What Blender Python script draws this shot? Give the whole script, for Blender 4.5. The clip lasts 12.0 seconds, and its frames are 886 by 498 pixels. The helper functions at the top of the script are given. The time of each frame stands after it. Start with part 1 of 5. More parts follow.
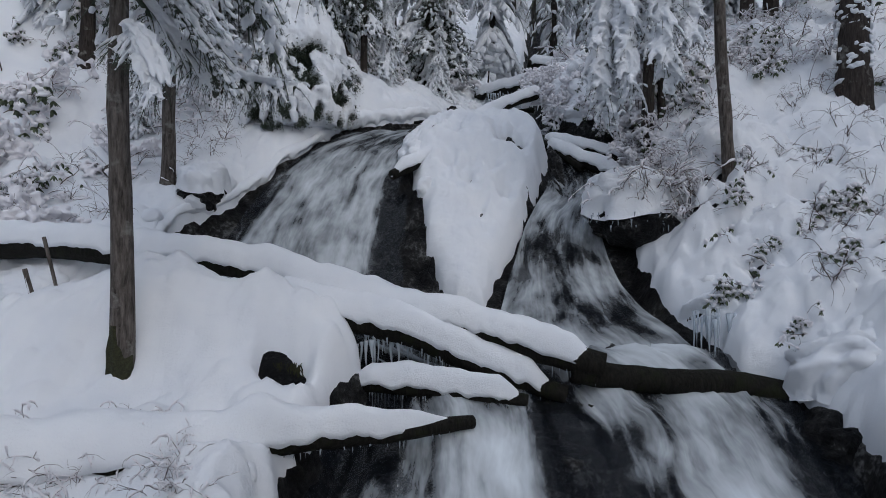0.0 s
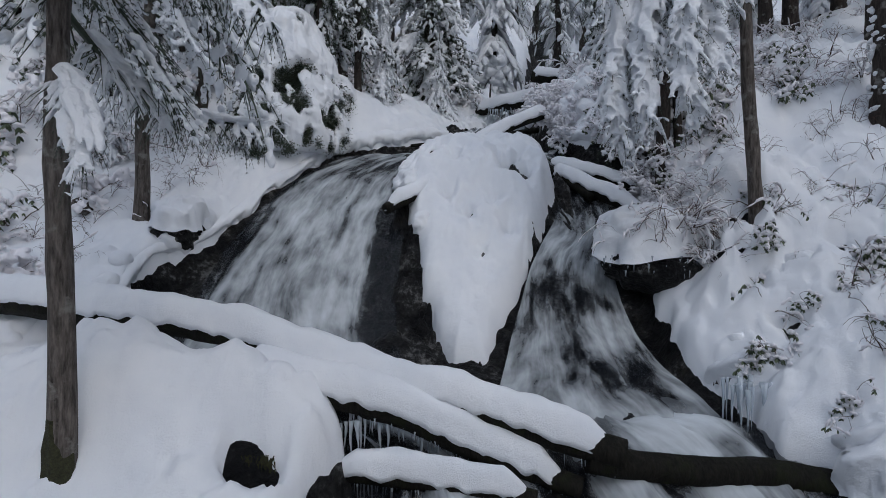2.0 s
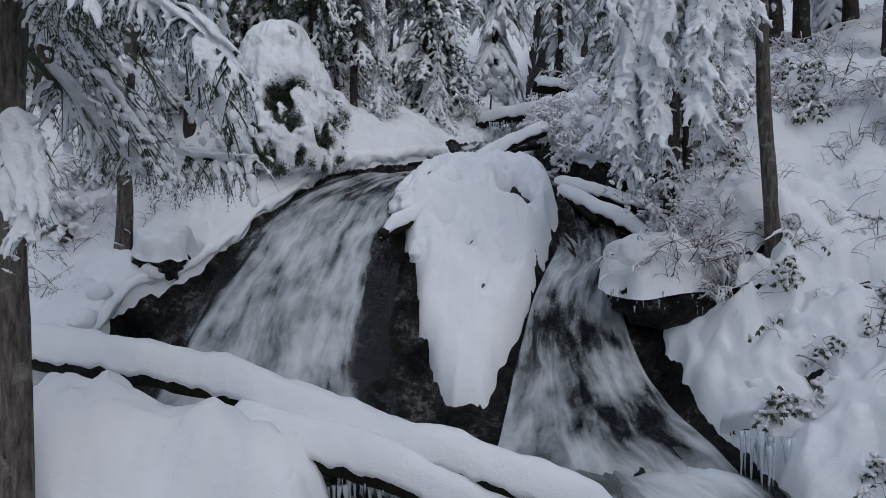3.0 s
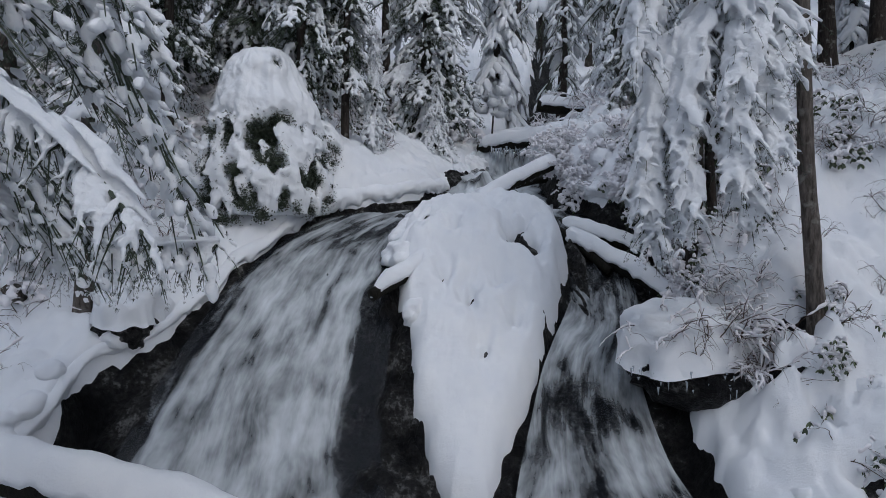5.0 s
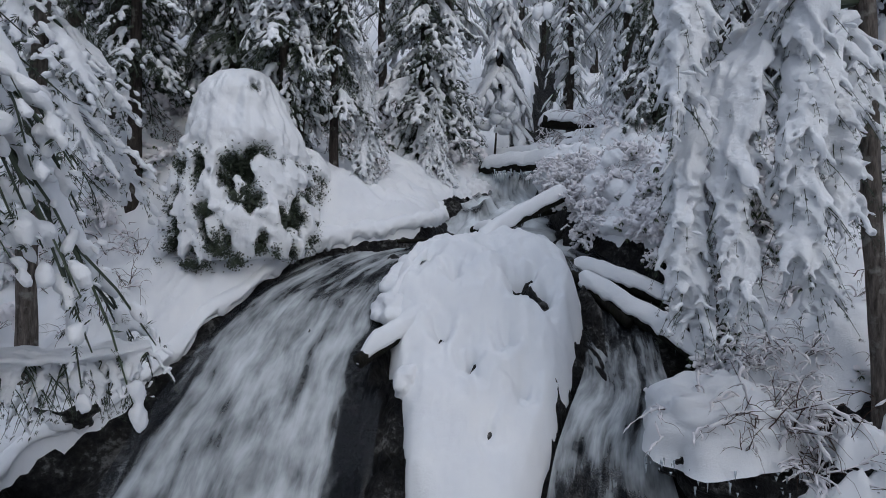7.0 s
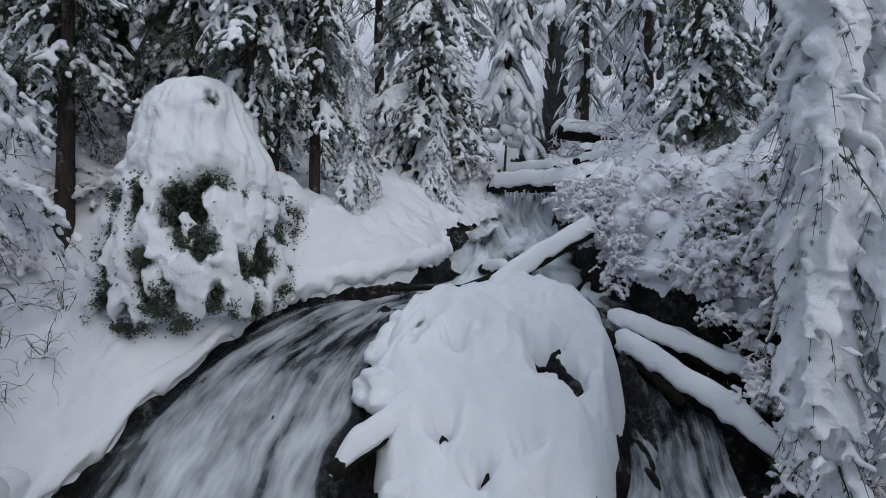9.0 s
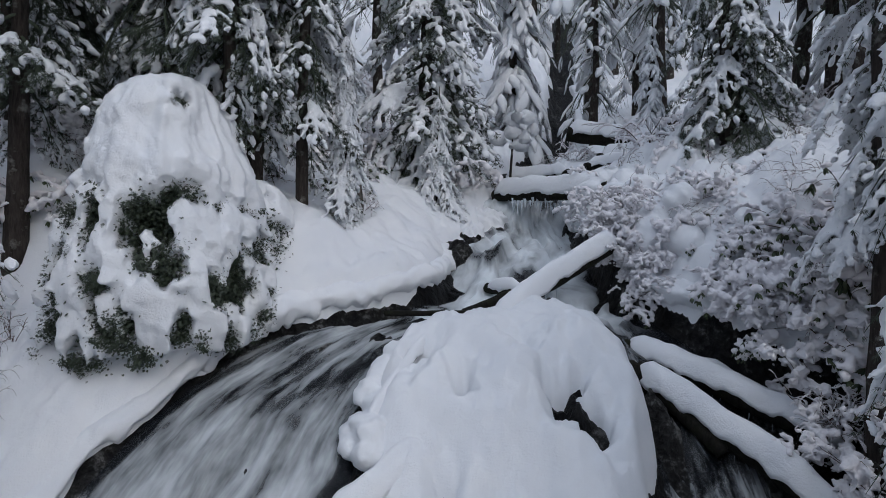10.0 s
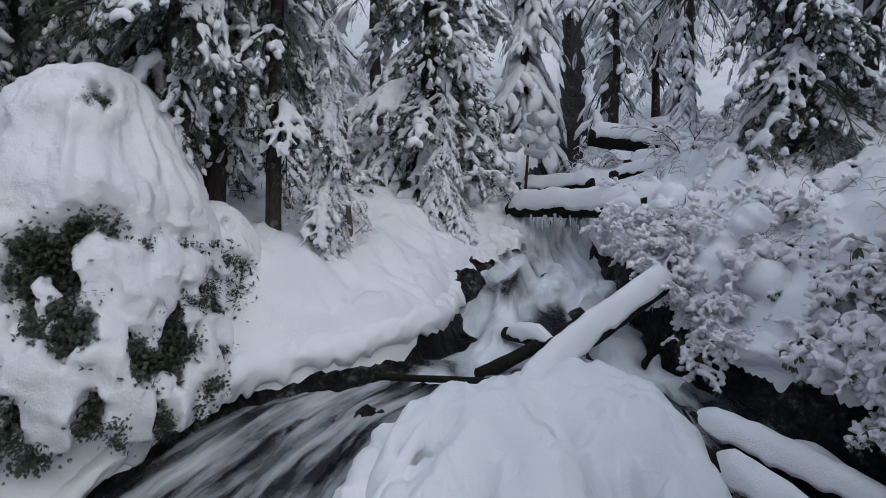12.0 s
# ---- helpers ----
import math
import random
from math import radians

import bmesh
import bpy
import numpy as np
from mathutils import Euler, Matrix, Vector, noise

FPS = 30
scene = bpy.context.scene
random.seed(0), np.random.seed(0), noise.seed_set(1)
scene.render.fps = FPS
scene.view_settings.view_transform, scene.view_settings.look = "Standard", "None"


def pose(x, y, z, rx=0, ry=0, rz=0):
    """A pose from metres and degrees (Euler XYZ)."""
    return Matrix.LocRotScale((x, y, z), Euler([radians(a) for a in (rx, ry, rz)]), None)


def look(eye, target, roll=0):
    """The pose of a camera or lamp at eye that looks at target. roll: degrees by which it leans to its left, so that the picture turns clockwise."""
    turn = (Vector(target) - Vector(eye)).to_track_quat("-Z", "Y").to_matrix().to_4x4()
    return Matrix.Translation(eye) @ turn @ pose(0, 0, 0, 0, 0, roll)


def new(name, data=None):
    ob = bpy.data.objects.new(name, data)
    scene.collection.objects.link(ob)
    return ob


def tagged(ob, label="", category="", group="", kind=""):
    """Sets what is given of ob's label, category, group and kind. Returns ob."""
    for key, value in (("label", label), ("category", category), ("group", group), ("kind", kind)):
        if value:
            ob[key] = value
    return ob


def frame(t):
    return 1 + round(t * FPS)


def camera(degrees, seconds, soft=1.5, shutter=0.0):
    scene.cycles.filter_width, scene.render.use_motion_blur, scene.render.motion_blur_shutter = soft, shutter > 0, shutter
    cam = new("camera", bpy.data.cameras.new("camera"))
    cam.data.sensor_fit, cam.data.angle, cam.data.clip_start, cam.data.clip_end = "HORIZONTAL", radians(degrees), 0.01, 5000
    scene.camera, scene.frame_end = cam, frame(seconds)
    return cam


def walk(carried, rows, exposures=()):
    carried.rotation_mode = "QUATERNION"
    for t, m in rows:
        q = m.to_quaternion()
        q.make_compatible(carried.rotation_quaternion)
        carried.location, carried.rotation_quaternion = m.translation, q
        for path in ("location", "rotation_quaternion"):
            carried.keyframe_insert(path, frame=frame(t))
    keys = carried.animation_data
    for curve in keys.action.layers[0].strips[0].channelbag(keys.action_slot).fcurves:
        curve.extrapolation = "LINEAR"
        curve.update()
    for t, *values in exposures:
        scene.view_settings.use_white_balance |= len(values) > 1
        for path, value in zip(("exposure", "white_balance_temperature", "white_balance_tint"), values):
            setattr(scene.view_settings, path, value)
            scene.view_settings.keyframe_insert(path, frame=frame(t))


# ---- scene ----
import functools

cam = camera(77.0, 12.0, soft=0.5)
# seconds, eye x y z in metres, yaw, pitch, roll in degrees
ROWS = [
    (0, 0.000, 0.000, 4.000, 0.00, 0.00, 0.00),
    (0.5, 0.014, 0.214, 4.169, 0.02, 0.02, -0.03),
    (1, 0.024, 0.428, 4.323, 0.04, 0.02, -0.04),
    (1.5, 0.038, 0.653, 4.496, 0.07, 0.02, -0.05),
    (2, 0.053, 0.878, 4.723, 0.11, -0.00, -0.06),
    (2.5, 0.069, 1.126, 4.967, 0.11, 0.02, -0.09),
    (3, 0.090, 1.365, 5.214, 0.15, 0.02, -0.10),
    (5, 0.125, 2.345, 6.146, 0.19, 0.01, -0.14),
    (5.5, 0.143, 2.601, 6.358, 0.24, 0.00, -0.14),
    (6, 0.161, 2.850, 6.562, 0.28, -0.00, -0.15),
    (6.5, 0.171, 3.117, 6.749, 0.30, -0.02, -0.16),
    (7, 0.172, 3.467, 6.939, 0.32, -0.06, -0.19),
    (9, 0.158, 5.342, 7.657, 0.60, -0.06, -0.33),
    (9.5, 0.152, 5.808, 7.774, 0.71, -0.05, -0.36),
    (10, 0.148, 6.268, 7.909, 0.77, -0.06, -0.39),
    (10.5, 0.142, 6.708, 8.033, 0.84, -0.04, -0.43),
    (11, 0.124, 7.139, 8.146, 0.92, -0.04, -0.46),
    (11.5, 0.097, 7.557, 8.246, 1.03, -0.02, -0.45),
    (12, 0.074, 7.957, 8.334, 1.12, -0.02, -0.45),
]
walk(cam, [(t, pose(x, y, z, 90 + pitch, roll, yaw)) for t, x, y, z, yaw, pitch, roll in ROWS],
     [(0.0, -0.42, 5740, 8), (6.0, -0.31, 5740, 8), (12.0, -0.22, 5740, 8)])

# ---- light: a dull overcast winter sky, brightest overhead, with a very soft sun ----
world = bpy.data.worlds.new("overcast_sky")
scene.world = world
world.use_nodes = True
wn, wl = world.node_tree.nodes, world.node_tree.links
wn.clear()
w_out, w_bg, w_sky, w_hsv = (wn.new(k) for k in ("ShaderNodeOutputWorld", "ShaderNodeBackground", "ShaderNodeTexSky", "ShaderNodeHueSaturation"))
w_sky.sky_type, w_sky.sun_disc = "NISHITA", False
w_sky.sun_elevation, w_sky.sun_rotation = radians(38), radians(150)
w_sky.air_density, w_sky.dust_density = 1.0, 4.0
w_hsv.inputs["Saturation"].default_value = 0.75
w_bg.inputs["Strength"].default_value = 0.09
wl.new(w_sky.outputs[0], w_hsv.inputs["Color"])
wl.new(w_hsv.outputs[0], w_bg.inputs["Color"])
wl.new(w_bg.outputs[0], w_out.inputs["Surface"])
sun = new("sun", bpy.data.lights.new("sun", "SUN"))
sun.data.energy, sun.data.angle, sun.data.color = 1.1, radians(75), (0.97, 0.97, 1.0)
sun.matrix_world = look((0, 0, 40), (7, 9, 0))


# ---- numbers, noise and mesh helpers ----
rng = np.random.default_rng(7)


def hash2(i, j, seed):
    h = np.sin(i * 127.1 + j * 311.7 + seed * 74.7) * 43758.5453
    return h - np.floor(h)


def vnoise(x, y, seed=0):
    """Smooth value noise, -1 to 1."""
    x, y = np.asarray(x, float), np.asarray(y, float)
    i, j = np.floor(x), np.floor(y)
    u, v = x - i, y - j
    u, v = u * u * (3 - 2 * u), v * v * (3 - 2 * v)
    a, b = hash2(i, j, seed), hash2(i + 1, j, seed)
    c, d = hash2(i, j + 1, seed), hash2(i + 1, j + 1, seed)
    return 2 * (a + (b - a) * u + (c - a) * v + (a - b - c + d) * u * v) - 1


def fbm(x, y, seed=0, octaves=4):
    total, amp = 0, 1.0
    for k in range(octaves):
        total = total + amp * vnoise(x * 2.03 ** k + 13.7 * k, y * 2.03 ** k - 7.1 * k, seed + k)
        amp *= 0.5
    return total


def smooth01(a, b, x):
    t = np.clip((x - a) / (b - a), 0, 1)
    return t * t * (3 - 2 * t)


def profile(rows, column):
    """A smooth curve through a column of rows that are keyed by their first number."""
    ys = np.arange(-80, 320, 0.05)
    v = np.interp(ys, [r[0] for r in rows], [r[column] for r in rows])
    k = np.exp(-0.5 * (np.arange(-12, 13) / 4.5) ** 2)
    v = np.convolve(np.pad(v, 12, mode="edge"), k / k.sum(), "valid")
    return lambda y: np.interp(y, ys, v)


def mesh_of(name, verts, faces, smooth=True):
    me = bpy.data.meshes.new(name)
    verts = np.asarray(verts, float)
    if isinstance(faces, np.ndarray):
        n, k = faces.shape
        me.vertices.add(len(verts))
        me.vertices.foreach_set("co", verts.ravel())
        me.loops.add(n * k)
        me.loops.foreach_set("vertex_index", faces.ravel().astype(np.int32))
        me.polygons.add(n)
        me.polygons.foreach_set("loop_start", np.arange(0, n * k, k, dtype=np.int32))
        me.update(calc_edges=True)
    else:
        me.from_pydata(verts.tolist(), [], faces)
        me.update()
    me.polygons.foreach_set("use_smooth", np.full(len(me.polygons), smooth))
    me.update()
    return me


def thing(name, me, material, label="", category="", group="", kind="", at=None):
    ob = new(name, me)
    if me is not None and material is not None and not me.materials:
        me.materials.append(material)
    if at is not None:
        ob.matrix_world = at
    return tagged(ob, label, category, group, kind)


def part(name, me, material, parent, label="", at=None):
    ob = new(name, me)
    if material is not None and not me.materials:
        me.materials.append(material)
    ob.parent = parent
    if at is not None:
        ob.matrix_local = at
    return tagged(ob, label)


def grid_faces(nx, ny):
    a = (np.arange(ny - 1)[:, None] * nx + np.arange(nx - 1)[None, :]).ravel()
    return np.stack([a, a + 1, a + nx + 1, a + nx], 1)


def sheet(name, xs, ys, height, keep=None):
    """A height field over the lines xs and ys; keep: which corners stay."""
    gx, gy = np.meshgrid(xs, ys)
    z = height(gx, gy)
    f = grid_faces(len(xs), len(ys))
    v = np.stack([gx.ravel(), gy.ravel(), z.ravel()], 1)
    if keep is not None:
        k = keep(gx, gy).ravel()
        f = f[k[f].any(1)]
        used = np.unique(f)
        back = np.full(len(v), -1)
        back[used] = np.arange(len(used))
        v, f = v[used], back[f]
    return mesh_of(name, v, f)


def lines(*spans):
    """Grid lines from (start, end, step) spans, joined."""
    return np.unique(np.round(np.concatenate([np.arange(a, b, s) for a, b, s in spans]), 4))


def tube(path, radii, sides=10, rough=0.0, seed=0, cap=True):
    """Verts and faces of a tube along a path, rough by a share of its radius."""
    path, radii = np.asarray(path, float), np.asarray(radii, float)
    n = len(path)
    tan = np.gradient(path, axis=0)
    tan /= np.linalg.norm(tan, axis=1)[:, None] + 1e-9
    up = np.where(np.abs(tan[:, 2:3]) > 0.9, [[0, 1.0, 0]], [[0, 0, 1.0]])
    side = np.cross(tan, up)
    side /= np.linalg.norm(side, axis=1)[:, None] + 1e-9
    top = np.cross(side, tan)
    a = np.arange(sides) * 2 * np.pi / sides
    r = radii[:, None] * np.ones(sides)[None, :]
    if rough:
        along = np.cumsum(np.r_[0, np.linalg.norm(np.diff(path, axis=0), axis=1)])
        r = r * (1 + rough * fbm(along[:, None] * 2.2 + seed * 9.1, np.cos(a)[None, :] * 2.3 + np.sin(a)[None, :] * 1.7 + seed, seed, 3))
    v = path[:, None, :] + r[..., None] * (np.cos(a)[None, :, None] * side[:, None, :] + np.sin(a)[None, :, None] * top[:, None, :])
    v = v.reshape(-1, 3)
    f = []
    for i in range(n - 1):
        for j in range(sides):
            k = (j + 1) % sides
            f.append((i * sides + j, i * sides + k, (i + 1) * sides + k, (i + 1) * sides + j))
    if cap:
        f.append(tuple(range(sides - 1, -1, -1)))
        f.append(tuple((n - 1) * sides + j for j in range(sides)))
    return v, f


class Pile:
    """Gathers pieces of one mesh."""

    def __init__(self):
        self.v, self.f, self.n = [], [], 0

    def add(self, v, f):
        v = np.asarray(v, float)
        self.v.append(v)
        if len({len(q) for q in f}) == 1:
            self.f += (np.asarray(f) + self.n).tolist()
        else:
            self.f += [[i + self.n for i in q] for q in f]
        self.n += len(v)

    def mesh(self, name, smooth=True):
        return mesh_of(name, np.concatenate(self.v), self.f, smooth)


# ---- materials ----
def material(name):
    m = bpy.data.materials.new(name)
    m.use_nodes = True
    nt = m.node_tree
    return m, nt, nt.nodes["Principled BSDF"]


def node(nt, kind, **values):
    n = nt.nodes.new(kind)
    for key, value in values.items():
        n.inputs[key.replace("_", " ")].default_value = value
    return n


def ramp(nt, source, stops):
    r = nt.nodes.new("ShaderNodeValToRGB")
    while len(r.color_ramp.elements) < len(stops):
        r.color_ramp.elements.new(0.5)
    for e, (p, c) in zip(r.color_ramp.elements, stops):
        e.position, e.color = p, (*c, 1)
    nt.links.new(source, r.inputs[0])
    return r.outputs[0]


def bump(nt, bsdf, source, strength, distance):
    b = node(nt, "ShaderNodeBump", Strength=strength, Distance=distance)
    nt.links.new(source, b.inputs["Height"])
    nt.links.new(b.outputs[0], bsdf.inputs["Normal"])


def coords(nt, scale=(1, 1, 1), output="Object"):
    c, m = nt.nodes.new("ShaderNodeTexCoord"), nt.nodes.new("ShaderNodeMapping")
    m.inputs["Scale"].default_value = scale
    nt.links.new(c.outputs[output], m.inputs["Vector"])
    return m.outputs[0]


def noisy(nt, vector, scale, detail=4.0, rough=0.55):
    n = node(nt, "ShaderNodeTexNoise", Scale=scale, Detail=detail, Roughness=rough)
    nt.links.new(vector, n.inputs["Vector"])
    return n.outputs["Fac"]


def mixed(nt, kind, a, b):
    n = nt.nodes.new("ShaderNodeMath")
    n.operation = kind
    for i, s in enumerate((a, b)):
        if isinstance(s, (int, float)):
            n.inputs[i].default_value = s
        else:
            nt.links.new(s, n.inputs[i])
    return n.outputs[0]


def snow_material(name, low, high, grain=60.0, depth=0.02):
    m, nt, b = material(name)
    v = coords(nt, output="Object")
    big, small = noisy(nt, v, 1.3, 3), noisy(nt, v, grain, 5, 0.7)
    nt.links.new(ramp(nt, big, [(0.3, low), (0.7, high)]), b.inputs["Base Color"])
    b.inputs["Roughness"].default_value = 0.75
    b.inputs["Specular IOR Level"].default_value = 0.25
    lump = noisy(nt, v, 6.0, 4, 0.55)
    bump(nt, b, mixed(nt, "ADD", mixed(nt, "MULTIPLY", small, 0.5), lump), 0.8, depth * 1.6)
    return m


def bark_material(name, dark, light, moss=0.0):
    m, nt, b = material(name)
    v = coords(nt, (9, 9, 1.6))
    n = noisy(nt, v, 3.0, 6, 0.65)
    col = ramp(nt, n, [(0.3, dark), (0.52, tuple((p + q) / 2 for p, q in zip(dark, light))), (0.72, light)])
    mix = nt.nodes.new("ShaderNodeMix")
    mix.data_type = "RGBA"
    spots = noisy(nt, coords(nt), 5.0, 5, 0.6)
    nt.links.new(ramp(nt, spots, [(0.57 - 0.2 * moss, (0, 0, 0)), (0.7 - 0.16 * moss, (1, 1, 1))]), mix.inputs[0])
    nt.links.new(col, mix.inputs[6])
    mix.inputs[7].default_value = (0.014, 0.016, 0.007, 1) if moss else (0.22, 0.21, 0.19, 1)
    nt.links.new(mix.outputs[2], b.inputs["Base Color"])
    b.inputs["Roughness"].default_value = 0.9
    b.inputs["Specular IOR Level"].default_value = 0.2
    bump(nt, b, n, 0.9, 0.03)
    return m


SNOW = snow_material("snow", (0.78, 0.80, 0.84), (0.86, 0.87, 0.89))
SNOW_BOUGH = snow_material("bough_snow", (0.80, 0.82, 0.86), (0.87, 0.88, 0.90), 40, 0.03)
FROST = snow_material("twig_frost", (0.82, 0.80, 0.83), (0.88, 0.86, 0.88), 60, 0.02)
BARK = bark_material("bark", (0.022, 0.018, 0.016), (0.19, 0.165, 0.145))
BARK_DARK = bark_material("dark_bark", (0.013, 0.011, 0.010), (0.075, 0.062, 0.054))
WET_WOOD = bark_material("wet_mossy_wood", (0.004, 0.004, 0.003), (0.02, 0.018, 0.014), 0.3)
TWIG = bark_material("twig_bark", (0.035, 0.02, 0.016), (0.12, 0.075, 0.06))


def needle_material(name, dark, light):
    m, nt, b = material(name)
    info = nt.nodes.new("ShaderNodeNewGeometry")
    nt.links.new(ramp(nt, info.outputs["Random Per Island"], [(0.0, dark), (0.8, light), (1.0, tuple(1.6 * c for c in light))]), b.inputs["Base Color"])
    b.inputs["Roughness"].default_value = 0.6
    return m


NEEDLES = needle_material("needles", (0.014, 0.022, 0.014), (0.044, 0.058, 0.034))
LEAF = needle_material("evergreen_leaf", (0.02, 0.032, 0.016), (0.075, 0.095, 0.045))


def rock_material():
    m, nt, b = material("wet_dark_rock")
    v = coords(nt)
    n, f = noisy(nt, v, 1.7, 5), noisy(nt, v, 14, 6, 0.65)
    nt.links.new(ramp(nt, mixed(nt, "ADD", mixed(nt, "MULTIPLY", n, 0.6), mixed(nt, "MULTIPLY", f, 0.4)),
                      [(0.38, (0.003, 0.003, 0.004)), (0.47, (0.009, 0.009, 0.010)), (0.55, (0.035, 0.034, 0.033)), (0.62, (0.2, 0.196, 0.19))]), b.inputs["Base Color"])
    nt.links.new(ramp(nt, n, [(0.3, (0.3, 0.3, 0.3)), (0.7, (0.75, 0.75, 0.75))]), b.inputs["Roughness"])
    moss = nt.nodes.new("ShaderNodeMix")
    moss.data_type = "RGBA"
    link = b.inputs["Base Color"].links[0].from_socket
    nt.links.new(ramp(nt, noisy(nt, v, 2.6, 6, 0.7), [(0.54, (0, 0, 0)), (0.68, (0.5, 0.5, 0.5))]), moss.inputs[0])
    nt.links.new(link, moss.inputs[6])
    moss.inputs[7].default_value = (0.014, 0.013, 0.007, 1)
    nt.links.new(moss.outputs[2], b.inputs["Base Color"])
    b.inputs["Specular IOR Level"].default_value = 0.25
    bump(nt, b, mixed(nt, "ADD", f, mixed(nt, "MULTIPLY", noisy(nt, coords(nt, (1, 1, 0.35)), 7, 4), 1.5)), 1.0, 0.2)
    return m


ROCK = rock_material()


def ice_material():
    m, nt, b = material("ice")
    b.inputs["Base Color"].default_value = (0.72, 0.78, 0.84, 1)
    b.inputs["Roughness"].default_value = 0.18
    b.inputs["Transmission Weight"].default_value = 0.55
    b.inputs["IOR"].default_value = 1.31
    v = coords(nt, (6, 6, 1))
    bump(nt, b, noisy(nt, v, 3, 3), 0.4, 0.02)
    return m


ICE = ice_material()


def water_material(name, streak, cover):
    """White water drawn out along the flow, over dark water and rock. UV: metres across and along."""
    m, nt, b = material(name)
    out = nt.nodes["Material Output"]
    uv = coords(nt, (1, 1, 1), "UV")
    wob = noisy(nt, coords(nt, (1.3, 1.0, 1), "UV"), 1.0, 3)
    fine = noisy(nt, coords(nt, (6.5 * streak, 0.9, 1), "UV"), 1.0, 4, 0.5)
    broad = noisy(nt, coords(nt, (2.0 * streak, 0.9, 1), "UV"), 1.0, 4, 0.55)
    foam = nt.nodes.new("ShaderNodeAttribute")
    foam.attribute_name = "foam"
    total = mixed(nt, "ADD", mixed(nt, "MULTIPLY", fine, 0.40), mixed(nt, "MULTIPLY", broad, 0.90))
    total = mixed(nt, "ADD", total, mixed(nt, "MULTIPLY", wob, 0.35))
    total = mixed(nt, "ADD", total, mixed(nt, "SUBTRACT", mixed(nt, "MULTIPLY", foam.outputs["Fac"], 0.6), 1.42 - cover))
    mask = ramp(nt, total, [(0.2, (0, 0, 0)), (0.48, (0.6, 0.6, 0.6)), (0.76, (1, 1, 1))])
    b.inputs["Base Color"].default_value = (0.71, 0.75, 0.78, 1)
    b.inputs["Roughness"].default_value = 0.55
    b.inputs["Specular IOR Level"].default_value = 0.3
    bump(nt, b, total, 0.5, 0.05)
    dark = nt.nodes.new("ShaderNodeBsdfPrincipled")
    dark.inputs["Base Color"].default_value = (0.012, 0.014, 0.018, 1)
    dark.inputs["Roughness"].default_value = 0.12
    dark.inputs["IOR"].default_value = 1.33
    dark.inputs["Alpha"].default_value = 0.55
    bump(nt, dark, total, 0.4, 0.05)
    mix = nt.nodes.new("ShaderNodeMixShader")
    nt.links.new(mask, mix.inputs[0])
    nt.links.new(dark.outputs[0], mix.inputs[1])
    nt.links.new(b.outputs[0], mix.inputs[2])
    nt.links.new(mix.outputs[0], out.inputs["Surface"])
    return m


FALL = water_material("falling_water", 1.2, 0.46)
STREAM = water_material("rushing_water", 1.1, 0.54)

# ---- the lie of the land: a stream comes down towards the camera between two banks ----
# y, the channel's left and right edge
CHANNEL = [(-80, -12, -5), (-25, -7, -0.5), (-12, -3.2, 2.6), (-4, -2.4, 3.7), (0, -1.4, 4.5), (2.5, -1.8, 4.0), (4.5, -1.65, 4.1), (5.4, -1.55, 4.2), (6.2, -1.3, 4.35), (7.0, -0.95, 3.95), (7.4, -1.5, 3.75),
           (7.9, -4.3, 3.7), (8.5, -5.05, 3.62), (9.2, -5.0, 3.5), (10.0, -4.65, 3.35), (10.6, -4.2, 3.75), (11.3, -3.75, 4.3), (12.0, -3.2, 4.4), (13.0, -2.45, 3.9),
           (13.4, -1.85, 3.3), (13.75, -0.85, 2.95), (14.3, -0.2, 2.75), (15.4, -0.05, 2.6), (16.4, 0.15, 2.65), (17.6, 0.75, 2.7), (18.6, 1.0, 2.75), (22, 1.6, 3.0), (30, 4.2, 5.4), (60, 10, 11.5), (320, 60, 62)]
# y, the bed and the tops of the left and right bank under the snow
LEVELS = [(-80, -6, -4, -4), (0, 0.2, 1.3, 1.4), (4.5, 0.9, 1.7, 1.9), (5.5, 1.35, 1.8, 2.0), (6.5, 1.95, 2.1, 2.25), (7.3, 2.3, 2.45, 2.62), (8.2, 2.65, 3.1, 2.95),
          (9.0, 3.05, 3.7, 3.4), (9.5, 3.4, 4.1, 3.8), (10.0, 3.9, 4.35, 4.4), (10.5, 4.45, 4.65, 4.8), (11.0, 4.95, 5.0, 5.6), (12.0, 5.9, 5.8, 6.65),
          (13.0, 6.6, 6.7, 7.2), (13.6, 6.75, 7.05, 7.4), (14.2, 6.85, 7.3, 7.6), (15.0, 7.2, 7.5, 7.85), (16.0, 7.62, 7.8, 8.2), (17.4, 7.98, 8.2, 8.5), (17.9, 8.15, 8.4, 8.6), (18.3, 8.75, 8.7, 8.8), (18.7, 8.85, 8.9, 8.95),
          (22, 9.7, 10.0, 10.0), (30, 12, 12.8, 12.2), (60, 33, 35, 33), (120, 70, 72, 70), (320, 180, 185, 180)]
x_left, x_right = profile(CHANNEL, 1), profile(CHANNEL, 2)
z_bed, z_lbank, z_rbank = (profile(LEVELS, k) for k in (1, 2, 3))


def bed_at(x, y):
    """The stream's bed, with the gully of the right-hand fall."""
    return z_bed(y) - 0.55 * smooth01(1.7, 2.7, x) * np.exp(-np.abs((y - 12.2) / 1.1) ** 3)


def bump_at(x, y, cx, cy, rx, ry, h, power=2):
    return h * np.exp(-(np.abs((x - cx) / rx) ** power + np.abs((y - cy) / ry) ** power))


def edge_left(x, y):
    """How far a place lies outside the channel on the left."""
    return x_left(y) - x + 0.10 * fbm(x * 1.7, y * 1.7, 3)


